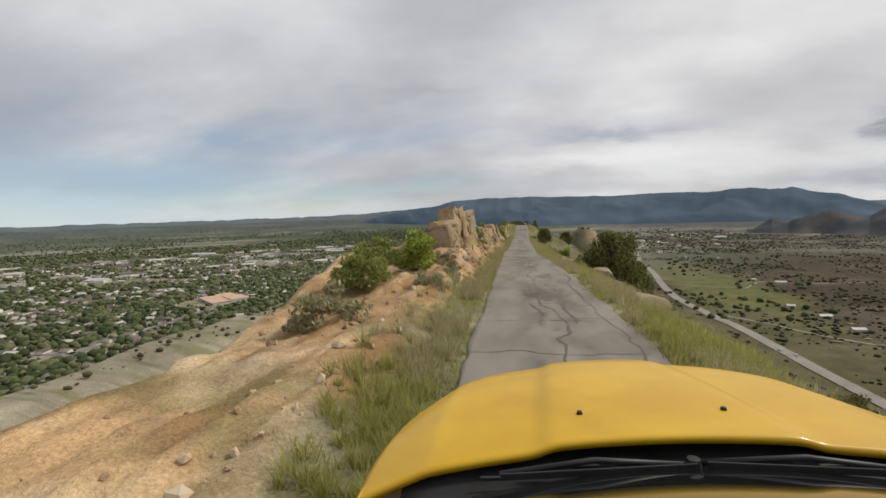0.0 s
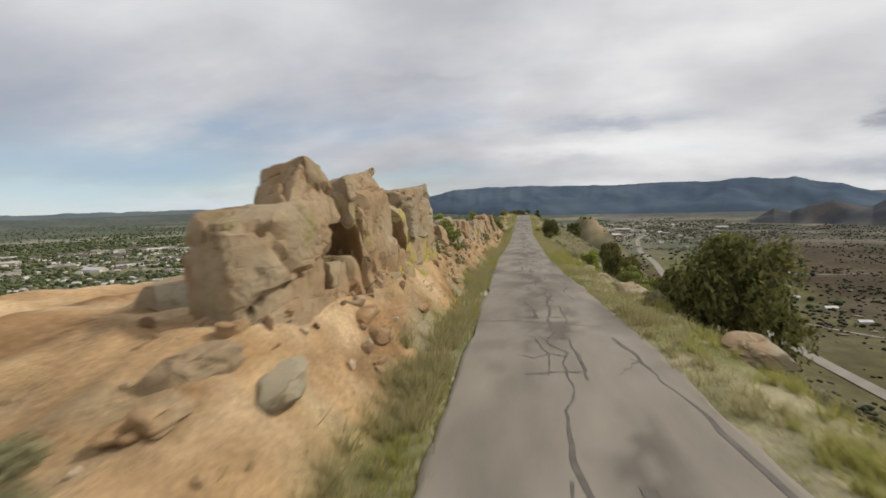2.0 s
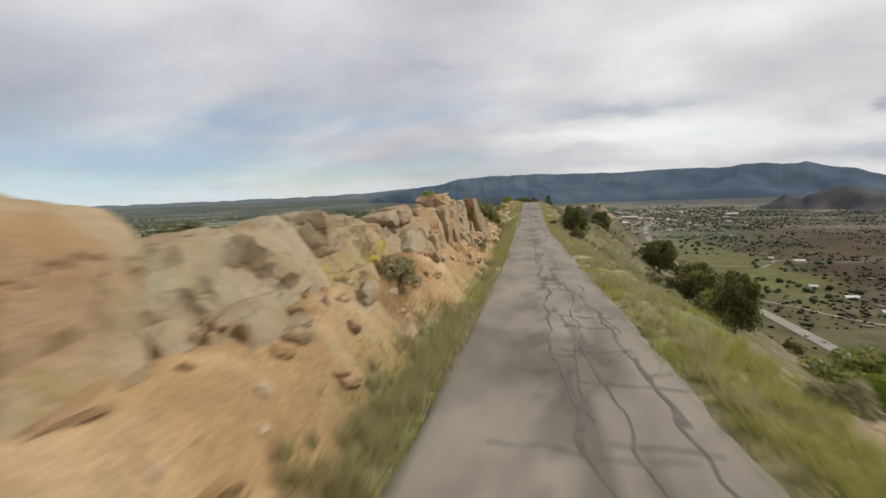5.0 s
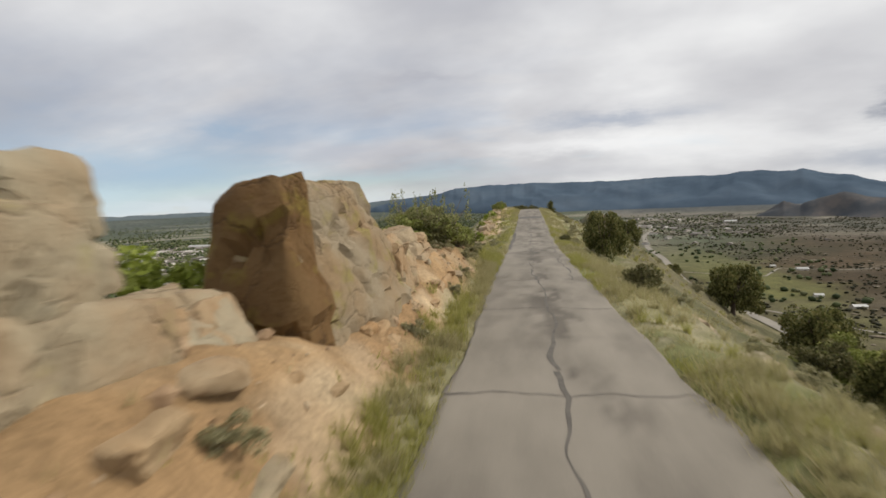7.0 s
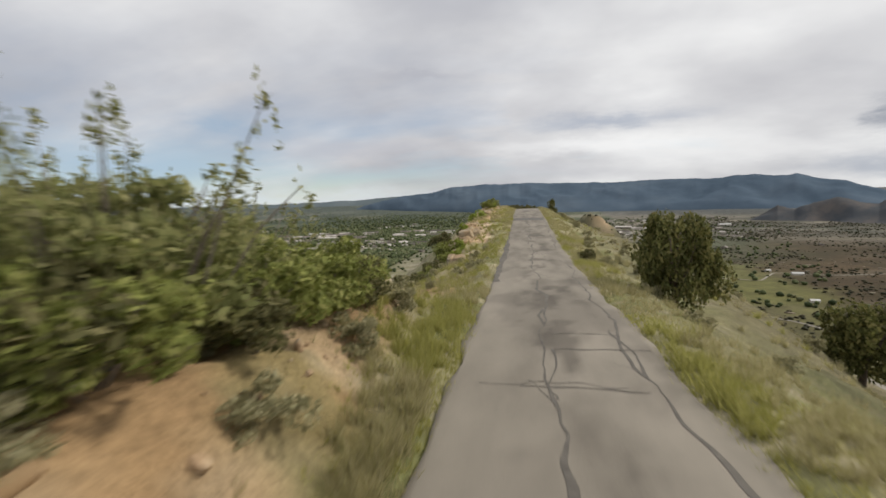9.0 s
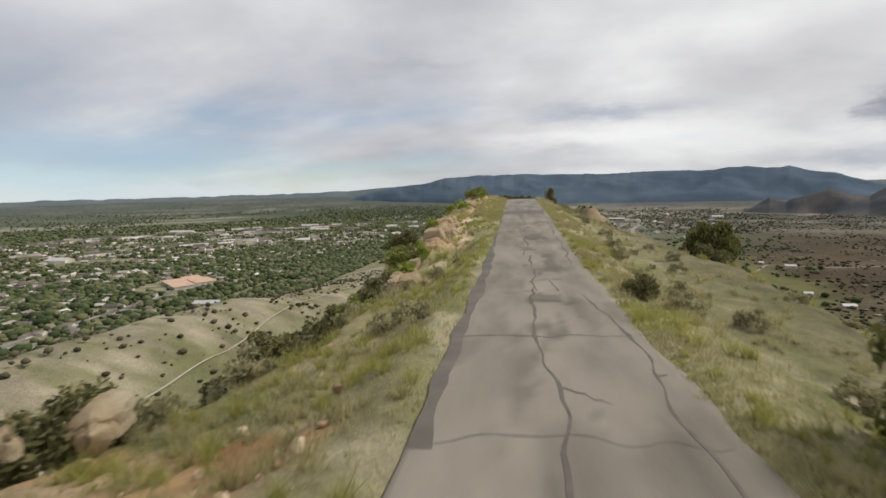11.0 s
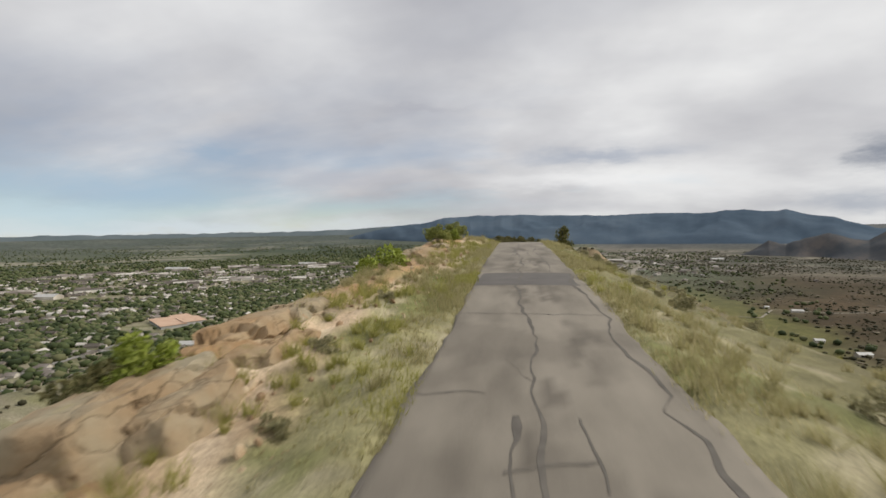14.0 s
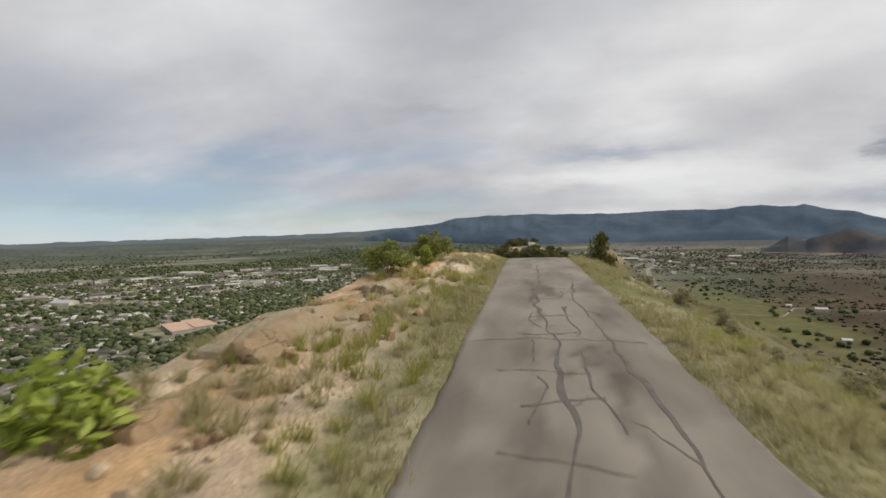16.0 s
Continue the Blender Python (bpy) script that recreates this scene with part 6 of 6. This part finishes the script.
def build_town():
    rng = np.random.default_rng(31)
    # trees of the town
    n = 95000
    x = -np.exp(rng.uniform(np.log(330), np.log(2700), n))
    y = rng.uniform(-150, 2700, n)
    dens = fractal(x, y, 190, 501) * 0.7 + fractal(x, y, 45, 511) * 0.5
    keep = (dens > rng.uniform(-0.6, 0.75, n)) & (np.hypot(x, y) < 2700)
    near_street = np.minimum.reduce([np.abs(x + 374 + (y > 640) * (y - 640) * 0.15), np.abs(x + 474), np.abs(x + 590), np.abs(y - 300 - (x + 375) * 0.098), np.abs(y - 520 - (x + 385) * 0.11), np.abs(y - 690 - (x + 395) * 0.13)]) < 8.5
    keep &= ~(near_street & (x > -900) & (y < 900))
    clear = (np.hypot((x + 640) / 75, (y - 850) / 85) < 1) | (np.hypot((x + 1150) / 160, (y - 1150) / 60) < 1) | (np.hypot((x + 1620) / 330, (y - 2020) / 70) < 1)
    keep &= ~clear
    x, y = x[keep], y[keep]
    blob_cloud("town_trees", x, y, 2.4 + 5.6 * rng.random(len(x)) ** 1.5, M_FARTREE, "dark and light green tree crowns filling the town", "trees", 33)
    # woods on the far plain, where it lifts to the horizon
    n = 26000
    a6, d6 = np.radians(rng.uniform(-62, 10, n)), rng.uniform(2450, 4600, n)
    x6, y6 = d6 * np.sin(a6), d6 * np.cos(a6) + 60
    k6 = fractal(a6 * 2600, d6 * 1.6, 420, 561) > rng.uniform(-0.7, 0.5, n)
    k6 &= np.degrees(a6) < -3
    small = 1 - np.clip((d6 - 2500) / 2300, 0, 0.9)
    blob_cloud("far_trees", x6[k6], y6[k6], (rng.uniform(4, 11, n) * small)[k6], M_FARTREE, "dark woods and hedges on the far plain", "trees", 38, 0.7)
    n = 5200
    x2, y2 = rng.uniform(-700, 1200, n), rng.uniform(700, 3200, n)
    k2 = (fractal(x2, y2, 150, 521) > 0.1) & (x2 - 0.42 * y2 < 150) & ~((np.abs(x2) < 120) & (y2 < 1300))
    blob_cloud("plain_trees", x2[k2], y2[k2], rng.uniform(2.5, 6, int(k2.sum())), M_FARTREE, "scattered trees on the plain ahead", "trees", 34)
    # brush in the dry valley
    n = 46000
    x3, y3 = rng.uniform(190, 1900, n), rng.uniform(80, 3000, n)
    k3 = (fractal(x3, y3, 110, 531) > rng.uniform(-0.5, 0.6, n)) & ((np.hypot((x3 - 398) / 88, (y3 - 1130) / 380) > 1) | (rng.random(n) < 0.04)) & (np.abs(x3 - np.interp(y3, (120, 560, 890, 1050, 1250, 1480, 1915, 2220), (300, 288, 278, 300, 337, 357, 452, 580))) > 16)
    blob_cloud("valley_brush", x3[k3], y3[k3], 0.9 + 3.2 * rng.random(int(k3.sum())) ** 1.8, M_SCRUB, "dark brush dotting the brown valley", "bushes", 35, 0.55)
    n = 3400
    x7, y7 = rng.uniform(340, 1700, n), rng.uniform(420, 2900, n)
    k7 = (fractal(x7, y7, 130, 571) > rng.uniform(-0.3, 0.6, n)) & (np.hypot((x7 - 398) / 95, (y7 - 1130) / 400) > 1)
    blob_cloud("bare_patches", x7[k7], y7[k7], 2.0 + 6.0 * rng.random(int(k7.sum())) ** 2, M_BARE, "pale bare earth and rock showing in the brown valley", "bare ground", 39, 0.10)
    # shrubs on the pale hogback and slope
    n = 7000
    x4, y4 = rng.uniform(-300, -25, n), rng.uniform(20, 900, n)
    k4 = (fractal(x4, y4, 45, 541) > rng.uniform(-0.1, 1.1, n)) | ((np.abs(x4 + 235) < 22) & (rng.random(n) < 0.35))
    blob_cloud("slope_shrubs", x4[k4], y4[k4], 0.5 + 2.1 * rng.random(int(k4.sum())) ** 1.7, M_SLOPESCRUB, "small dark shrubs dotting the pale grassy slope", "bushes", 36, 0.7)
    n = 1500
    x5, y5 = rng.uniform(34, 230, n), rng.uniform(10, 900, n)
    k5 = fractal(x5, y5, 40, 551) > rng.uniform(-0.5, 0.7, n)
    blob_cloud("slope_brush", x5[k5], y5[k5], rng.uniform(0.6, 1.7, int(k5.sum())), M_SCRUB, "dark brush on the steep slope below the lane", "bushes", 37, 0.7)
    # houses: the nearest as things, the rest together
    rnd = random.Random(41)
    kinds = []
    for k in range(6):
        (wv, wf), (rv, rf) = house_mesh((rnd.uniform(8, 12), rnd.uniform(11, 17), rnd.uniform(3.0, 4.6)), k)
        kinds.append((mesh_of("wall", wv, wf, M_WALLS), mesh_of("roof", rv, rf, M_ROOFS)))
    spots = []
    for _ in range(9000):
        hx, hy = -rnd.uniform(345, 1000) - 1100 * rnd.random() ** 2, rnd.uniform(-100, 2000)
        if rnd.random() < 0.75 and not any(abs(hx - a) < 13 and abs(hy - b) < 15 for a, b in spots[-250:]):
            if math.hypot((hx + 640) / 70, (hy - 850) / 80) > 1:
                spots.append((hx, hy))
        if len(spots) > 1800:
            break
    near = [p for p in spots if 150 < p[1] < 900 and p[0] > -620][:170]
    walls, roofs = [], []
    for k, (hx, hy) in enumerate(spots):
        turn = rnd.choice((12, 102)) + rnd.uniform(-4, 4)
        m = pose(hx, hy, g1(hx, hy), 0, 0, turn)
        if (hx, hy) in near:
            wm, rm = kinds[k % 6]
            h = thing("house", m, "small pale house with pitched roof among town trees", "house", "houses of the town")
            part("wall", wm, M_WALLS, h)
            part("roof", rm, M_ROOFS, h)
        else:
            a, b = house_mesh((rnd.uniform(8, 13), rnd.uniform(10, 22), rnd.uniform(3, 5)), k)
            walls.append(([m @ Vector(v) for v in a[0]], a[1]))
            roofs.append(([m @ Vector(v) for v in b[0]], b[1]))
    for _ in range(130):
        hx, hy = rnd.uniform(-900, 900), rnd.uniform(1500, 3000)
        m = pose(hx, hy, g1(hx, hy), 0, 0, rnd.uniform(0, 180))
        a, b = house_mesh((rnd.uniform(9, 16), rnd.uniform(14, 40), rnd.uniform(3, 6)), 7)
        walls.append(([m @ Vector(v) for v in a[0]], a[1]))
        roofs.append(([m @ Vector(v) for v in b[0]], b[1]))
    # long pale sheds in rows across the plain
    for _ in range(150):
        a, d = math.radians(rnd.uniform(-62, 14)), rnd.choice((2150, 2330, 2420, 1780)) + rnd.gauss(0, 40)
        hx, hy = d * math.sin(a), d * math.cos(a) + 60
        m = pose(hx, hy, g1(hx, hy), 0, 0, math.degrees(-a) + 90 + rnd.uniform(-10, 10))
        p, q = house_mesh((rnd.uniform(16, 34), rnd.uniform(25, 90), rnd.uniform(5, 9)), 3)
        walls.append(([m @ Vector(v) for v in p[0]], p[1]))
        roofs.append(([m @ Vector(v) for v in q[0]], q[1]))
    tagged(new("far_house_walls", mesh_of("far_house_walls", *joined(walls), M_WALLS)), "pale walls of many far houses", "houses", kind="stuff")
    tagged(new("far_house_roofs", mesh_of("far_house_roofs", *joined(roofs), M_ROOFS)), "grey and white roofs of many far houses", "houses", kind="stuff")
    # the school with clay-red roofs at the foot of the hogback
    sx, sy = -640, 850
    school = thing("school_building", pose(sx, sy, g1(sx, sy), 0, 0, -38), "long low building with clay-red flat roofs", "building")
    for (w, l, h, ax, ay) in ((98, 40, 5, 0, 0), (60, 36, 6.5, 16, 36), (52, 32, 4.5, -42, 34)):
        bm = bmesh.new()
        box(bm, (w, l, h + 2), (ax, ay, h / 2 - 1))
        part("wall", bm, M_WHITE, school)
        bm = bmesh.new()
        box(bm, (w + 2, l + 2, 0.8), (ax, ay, h + 0.4), 0.2)
        part("roof", bm, M_CLAYROOF, school, "clay-red roof")
    for k in range(9):
        bm = bmesh.new()
        box(bm, (6, 0.4, 2.2), (-42 + 10.5 * k, -20.1, 2.6))
        part("window", bm, M_DARKWIN, school)
    # large pale sheds and the houses in the dry valley
    for bx, by, w, l, h, mat, txt in ((985, 2480, 60, 18, 7, M_WHITE, "long white metal shed in the valley"), (434, 735, 26, 11, 4, M_WHITE, "pale ranch house in the dry valley"), (427, 658, 24, 10, 4, M_WHITE, "white roofed ranch house by the track"), (535, 1050, 30, 12, 4, M_WHITE, "pale farm shed beside the green field"), (502, 1090, 14, 9, 4, M_WHITE, "small pale farmhouse beside the field"), (427, 807, 18, 10, 4, M_WHITE, "pale ranch house in the dry valley"), (-1230, 1130, 60, 30, 8, M_WHITE, "large pale flat building in the town"), (-1560, 2010, 120, 30, 8, M_WHITE, "long pale warehouse across the town"), (-1050, 2300, 90, 30, 8, M_WHITE, "long pale warehouse across the town"), (-470, 700, 40, 16, 6, M_WHITE, "pale flat-roofed building beside the school")):
        b = thing("shed", pose(bx, by, g1(bx, by), 0, 0, rnd.uniform(-12, 12)), txt, "building")
        (wv, wf), (rv, rf) = house_mesh((l * 0.8, w * 0.65, h * 0.9) if 0 < bx < 900 else (l, w, h), 3)
        part("wall", mesh_of("wall", [(-v[1], v[0], v[2]) for v in wv], wf, M_WALLS), M_WALLS, b)
        part("roof", mesh_of("roof", [(-v[1], v[0], v[2]) for v in rv], rf, mat), mat, b)


build_town()


def far_car(x, y, turn, label):
    """A light vehicle on the valley road."""
    root = thing("van", pose(x, y, g1(x, y) + 1.0, 0, 0, turn), label, "car", "vehicles on the valley road")
    for name, size, at, mat, bev in (("body", (2.0, 5.0, 1.0), (0, 0, 0.95), M_WHITE, 0.15), ("cabin", (1.8, 3.2, 0.9), (0, -0.5, 1.85), M_WHITE, 0.25), ("windscreen", (1.6, 0.1, 0.55), (0, 1.1, 1.85), M_DARKWIN, 0.03)):
        bm = bmesh.new()
        box(bm, size, at, bev)
        part(name, bm, mat, root)
    for sx in (-0.9, 0.9):
        for sy in (-1.5, 1.5):
            bm = bmesh.new()
            bmesh.ops.create_cone(bm, segments=14, radius1=0.38, radius2=0.38, depth=0.25, cap_ends=True, matrix=pose(sx, sy, 0.38, 0, 90))
            part("wheel", bm, M_DARKWIN, root)


far_car(284.5, 556, 4, "white van driving on the valley road")
far_car(292.0, 538, 184, "small white van driving on the valley road")


# ---------------------------------------------------------------- the car, standing at the start of the run
def paint():
    m, nt, b = principled("yellow_car_paint")
    N, L = nt.nodes.new, nt.links.new
    n = N("ShaderNodeTexNoise")
    n.inputs["Scale"].default_value, n.inputs["Detail"].default_value = 3.0, 6
    r = N("ShaderNodeValToRGB")
    r.color_ramp.elements[0].position, r.color_ramp.elements[0].color = 0.35, (0.50, 0.285, 0.004, 1)
    r.color_ramp.elements[1].position, r.color_ramp.elements[1].color = 0.65, (0.58, 0.345, 0.007, 1)
    tc = N("ShaderNodeTexCoord")
    L(tc.outputs["Object"], n.inputs["Vector"]), L(n.outputs["Fac"], r.inputs[0]), L(r.outputs["Color"], b.inputs["Base Color"])
    b.inputs["Roughness"].default_value = 0.5
    b.inputs["Specular IOR Level"].default_value = 0.3
    b.inputs["Coat Weight"].default_value, b.inputs["Coat Roughness"].default_value = 0.3, 0.15
    return m


M_PAINT = paint()
M_TRIM = stained("black_plastic", ((0.012, 0.012, 0.013), (0.035, 0.035, 0.036)), scale=5, fine=60, rough=0.5, bump=0.15, dist=0.003)
M_TYRE = stained("tyre_rubber", ((0.012, 0.012, 0.012), (0.03, 0.03, 0.03)), scale=6, fine=50, rough=0.85)
M_RIM = stained("grey_alloy", ((0.35, 0.35, 0.36), (0.5, 0.5, 0.51)), scale=5, fine=40, rough=0.35, metal=0.9, bump=0.05)
M_LENS = stained("lamp_lens", ((0.55, 0.56, 0.57), (0.7, 0.71, 0.72)), scale=5, fine=30, rough=0.12, bump=0)


def tinted_glass():
    m, nt, b = principled("tinted_glass")
    b.inputs["Base Color"].default_value = (0.012, 0.014, 0.014, 1)
    b.inputs["Roughness"].default_value = 0.04
    b.inputs["Specular IOR Level"].default_value = 0.6
    return m


M_GLASS = tinted_glass()


def sheet(nu, nv, fn, close=True):
    """A curved panel from fn(u, v) with u in -1..1 and v in 0..1, with a thickness."""
    top = [Vector(fn(-1 + 2 * i / nu, j / nv)) for j in range(nv + 1) for i in range(nu + 1)]
    w = nu + 1
    faces = [(j * w + i, j * w + i + 1, (j + 1) * w + i + 1, (j + 1) * w + i) for j in range(nv) for i in range(nu)]
    n = len(top)
    verts = top + [p - Vector((0, 0, 0.025)) for p in top]
    faces += [tuple(k + n for k in f[::-1]) for f in faces]
    rim = [i for i in range(w)] + [j * w + nu for j in range(1, nv + 1)] + [nv * w + i for i in range(nu - 1, -1, -1)] + [j * w for j in range(nv - 1, 0, -1)]
    for a, b in zip(rim, rim[1:] + rim[:1]):
        faces.append((b, a, a + n, b + n))
    return verts, faces


def build_car():
    base_z = float(lane_z(0)) + 0.03
    car = thing("car", pose(0.31, 0.08, base_z - 0.03, 0.4, -1.6, 5.8), "bright yellow off-road car standing on the asphalt lane", "car")

    def hood(u, v):
        # v runs from the windscreen to the nose
        y = 1.56 + 0.97 * v + (0.06 + 0.11 * v) * (1 - u * u) - 0.30 * max(0, abs(u) - 0.55) ** 2 * v * 3 - (0.09 + 0.07 * u * u) * (1 - v)
        half = 1.08 - 0.19 * v**2
        x = u * half
        z = 1.285 + 0.03 * math.sin(v * 2.6) - 0.098 * v - 0.55 * max(0, v - 0.74) ** 1.7 - 0.055 * u * u - 0.05 * max(0, abs(u) - 0.78) / 0.22
        edge = 0.41 - 0.12 * v
        z += 0.022 * (1 / (1 + math.exp((abs(u) - edge) * 60)))
        return x, y, z

    part("hood", mesh_of("hood", *sheet(120, 40, hood), M_PAINT, True), M_PAINT, car, "yellow hood with raised centre and two washer jets")
    h = car.children[-1]
    for sx in (-0.27, 0.27):
        bm = bmesh.new()
        bmesh.ops.create_cone(bm, segments=14, radius1=0.013, radius2=0.009, depth=0.014, cap_ends=True, matrix=pose(sx, 1.74, hood(sx / 1.08, 0.2)[2] + 0.004))
        part("washer_jet", bm, M_TRIM, h)
    # wings beside the hood
    for s in (-1, 1):
        def wing(u, v, s=s):
            y = 1.15 + 1.34 * v
            a = (u + 1) / 2
            x = s * (1.075 - 0.19 * v**2 + 0.06 * math.sin(a * math.pi / 2))
            z = 1.215 - 0.13 * v - 0.42 * a * a - 0.10 * max(0, v - 0.8) / 0.2
            return x, y, z
        v, f = sheet(10, 14, wing)
        part("front_wing", mesh_of("front_wing", v, f, M_PAINT, True), M_PAINT, car)

    # scuttle, wipers and windscreen
    def cowl(u, v):
        return u * 0.93, 1.23 + 0.50 * v + 0.07 * (1 - u * u), 1.235 - 0.02 * u * u - 0.035 * math.sin(min(1, v * 1.8) * math.pi) - 0.06 * max(0, v - 0.55)
    part("cowl", mesh_of("cowl", *sheet(24, 6, cowl), M_TRIM, True), M_TRIM, car, "black plastic scuttle below the windscreen")
    scuttle = car.children[-1]
    for k in range(9):
        bm = bmesh.new()
        box(bm, (0.09, 0.012, 0.012), (-0.62 + 0.155 * k, 1.38 + 0.13 * (1 - ((-0.62 + 0.155 * k) / 0.8) ** 2), 1.232), 0.003)
        part("vent_rib", bm, M_TRIM, scuttle)
    for x0, x1 in ((-0.60, 0.02), (0.05, 0.66)):
        y0, y1 = 1.32 + 0.13 * (1 - x0 * x0), 1.29 + 0.15 * (1 - x1 * x1)
        v, f = tube(((x0, y0, 1.262), ((x0 + x1) / 2, (y0 + y1) / 2 + 0.015, 1.285), (x1, y1, 1.262)), (0.011, 0.010, 0.008), 6)
        wiper = part("wiper", mesh_of("wiper", v, f, M_TRIM, True), M_TRIM, car)
        bm = bmesh.new()
        box(bm, (abs(x1 - x0), 0.008, 0.022), ((x0 + x1) / 2, (y0 + y1) / 2 - 0.03, 1.272), 0.003, (0, 0, math.degrees(math.atan2(y1 - y0, x1 - x0))))
        part("wiper_blade", bm, M_TYRE, wiper)
        bm = bmesh.new()
        bmesh.ops.create_cone(bm, segments=12, radius1=0.026, radius2=0.02, depth=0.04, cap_ends=True, matrix=pose(x1, y1, 1.262))
        part("wiper_pivot", bm, M_TRIM, wiper)

    def screen(u, v):
        return u * (0.80 - 0.14 * v), 1.27 - 0.88 * v + 0.13 * (1 - u * u), 1.25 + 0.40 * v + 0.02 * (1 - u * u)
    part("windscreen", mesh_of("windscreen", *sheet(20, 12, screen), M_GLASS, True), M_GLASS, car, "dark reflecting windscreen")

    def roof(u, v):
        return u * 0.64, 0.42 - 2.55 * v + 0.12 * (1 - u * u) * (1 - v), 1.66 + 0.04 * (1 - u * u) - 0.05 * v * v
    part("roof", mesh_of("roof", *sheet(16, 14, roof), M_PAINT, True), M_PAINT, car)
    # pillars, sides and tail
    for s in (-1, 1):
        v, f = tube(((s * 0.77, 1.22, 1.21), (s * 0.66, 0.44, 1.63)), (0.035, 0.035), 8)
        part("windscreen_pillar", mesh_of("windscreen_pillar", v, f, M_PAINT, True), M_PAINT, car)

        def side(u, v, s=s):
            a = (u + 1) / 2
            bulge = 0.05 * math.sin(a * math.pi)
            return s * (0.98 + bulge - 0.02 * a), 1.12 - 3.35 * v, 0.42 + 0.78 * a
        part("side_panel", mesh_of("side_panel", *sheet(10, 20, side), M_PAINT, True), M_PAINT, car)

        def glass(u, v, s=s):
            a = (u + 1) / 2
            return s * (0.86 - 0.20 * a), 1.05 - 0.62 * a - (3.05 - 0.75 * a) * v, 1.21 + 0.43 * a
        part("side_window", mesh_of("side_window", *sheet(6, 12, glass), M_GLASS, True), M_GLASS, car)
        bm = bmesh.new()
        box(bm, (0.20, 0.09, 0.15), (s * 1.02, 0.92, 1.18), 0.03)
        mirror = part("door_mirror", bm, M_TRIM, car)
        bm = bmesh.new()
        box(bm, (0.17, 0.01, 0.11), (s * 1.02, 0.872, 1.18))
        part("mirror_glass", bm, M_RIM, mirror)
        bm = bmesh.new()
        box(bm, (0.30, 0.08, 0.18), (s * 0.62, 2.50, 0.98), 0.03)
        part("headlight", bm, M_LENS, car)
        for wy in (1.75, -1.35):
            bm = bmesh.new()
            bmesh.ops.create_cone(bm, segments=32, radius1=0.37, radius2=0.37, depth=0.25, cap_ends=True, matrix=pose(s * 0.82, wy, 0.36, 0, 90))
            bmesh.ops.bevel(bm, geom=[e for e in bm.edges if e.calc_length() < 0.12], offset=0.04, segments=2, affect="EDGES")
            tyre = part("wheel", bm, M_TYRE, car)
            bm = bmesh.new()
            bmesh.ops.create_cone(bm, segments=24, radius1=0.21, radius2=0.19, depth=0.03, cap_ends=True, matrix=pose(s * 0.955, wy, 0.36, 0, 90))
            part("rim", bm, M_RIM, tyre)
    for name, size, at, mat in (("front_bumper", (1.66, 0.18, 0.30), (0, 2.56, 0.66), M_TRIM), ("grille", (0.92, 0.06, 0.24), (0, 2.52, 0.98), M_TRIM), ("rear_bumper", (1.70, 0.18, 0.28), (0, -2.25, 0.62), M_TRIM), ("tailgate", (1.62, 0.10, 0.80), (0, -2.20, 0.98), M_PAINT), ("rear_window", (1.28, 0.08, 0.42), (0, -2.12, 1.42), M_GLASS), ("floor_pan", (1.55, 4.4, 0.10), (0, 0.1, 0.42), M_TRIM)):
        bm = bmesh.new()
        box(bm, size, at, 0.03)
        part(name, bm, mat, car)


build_car()
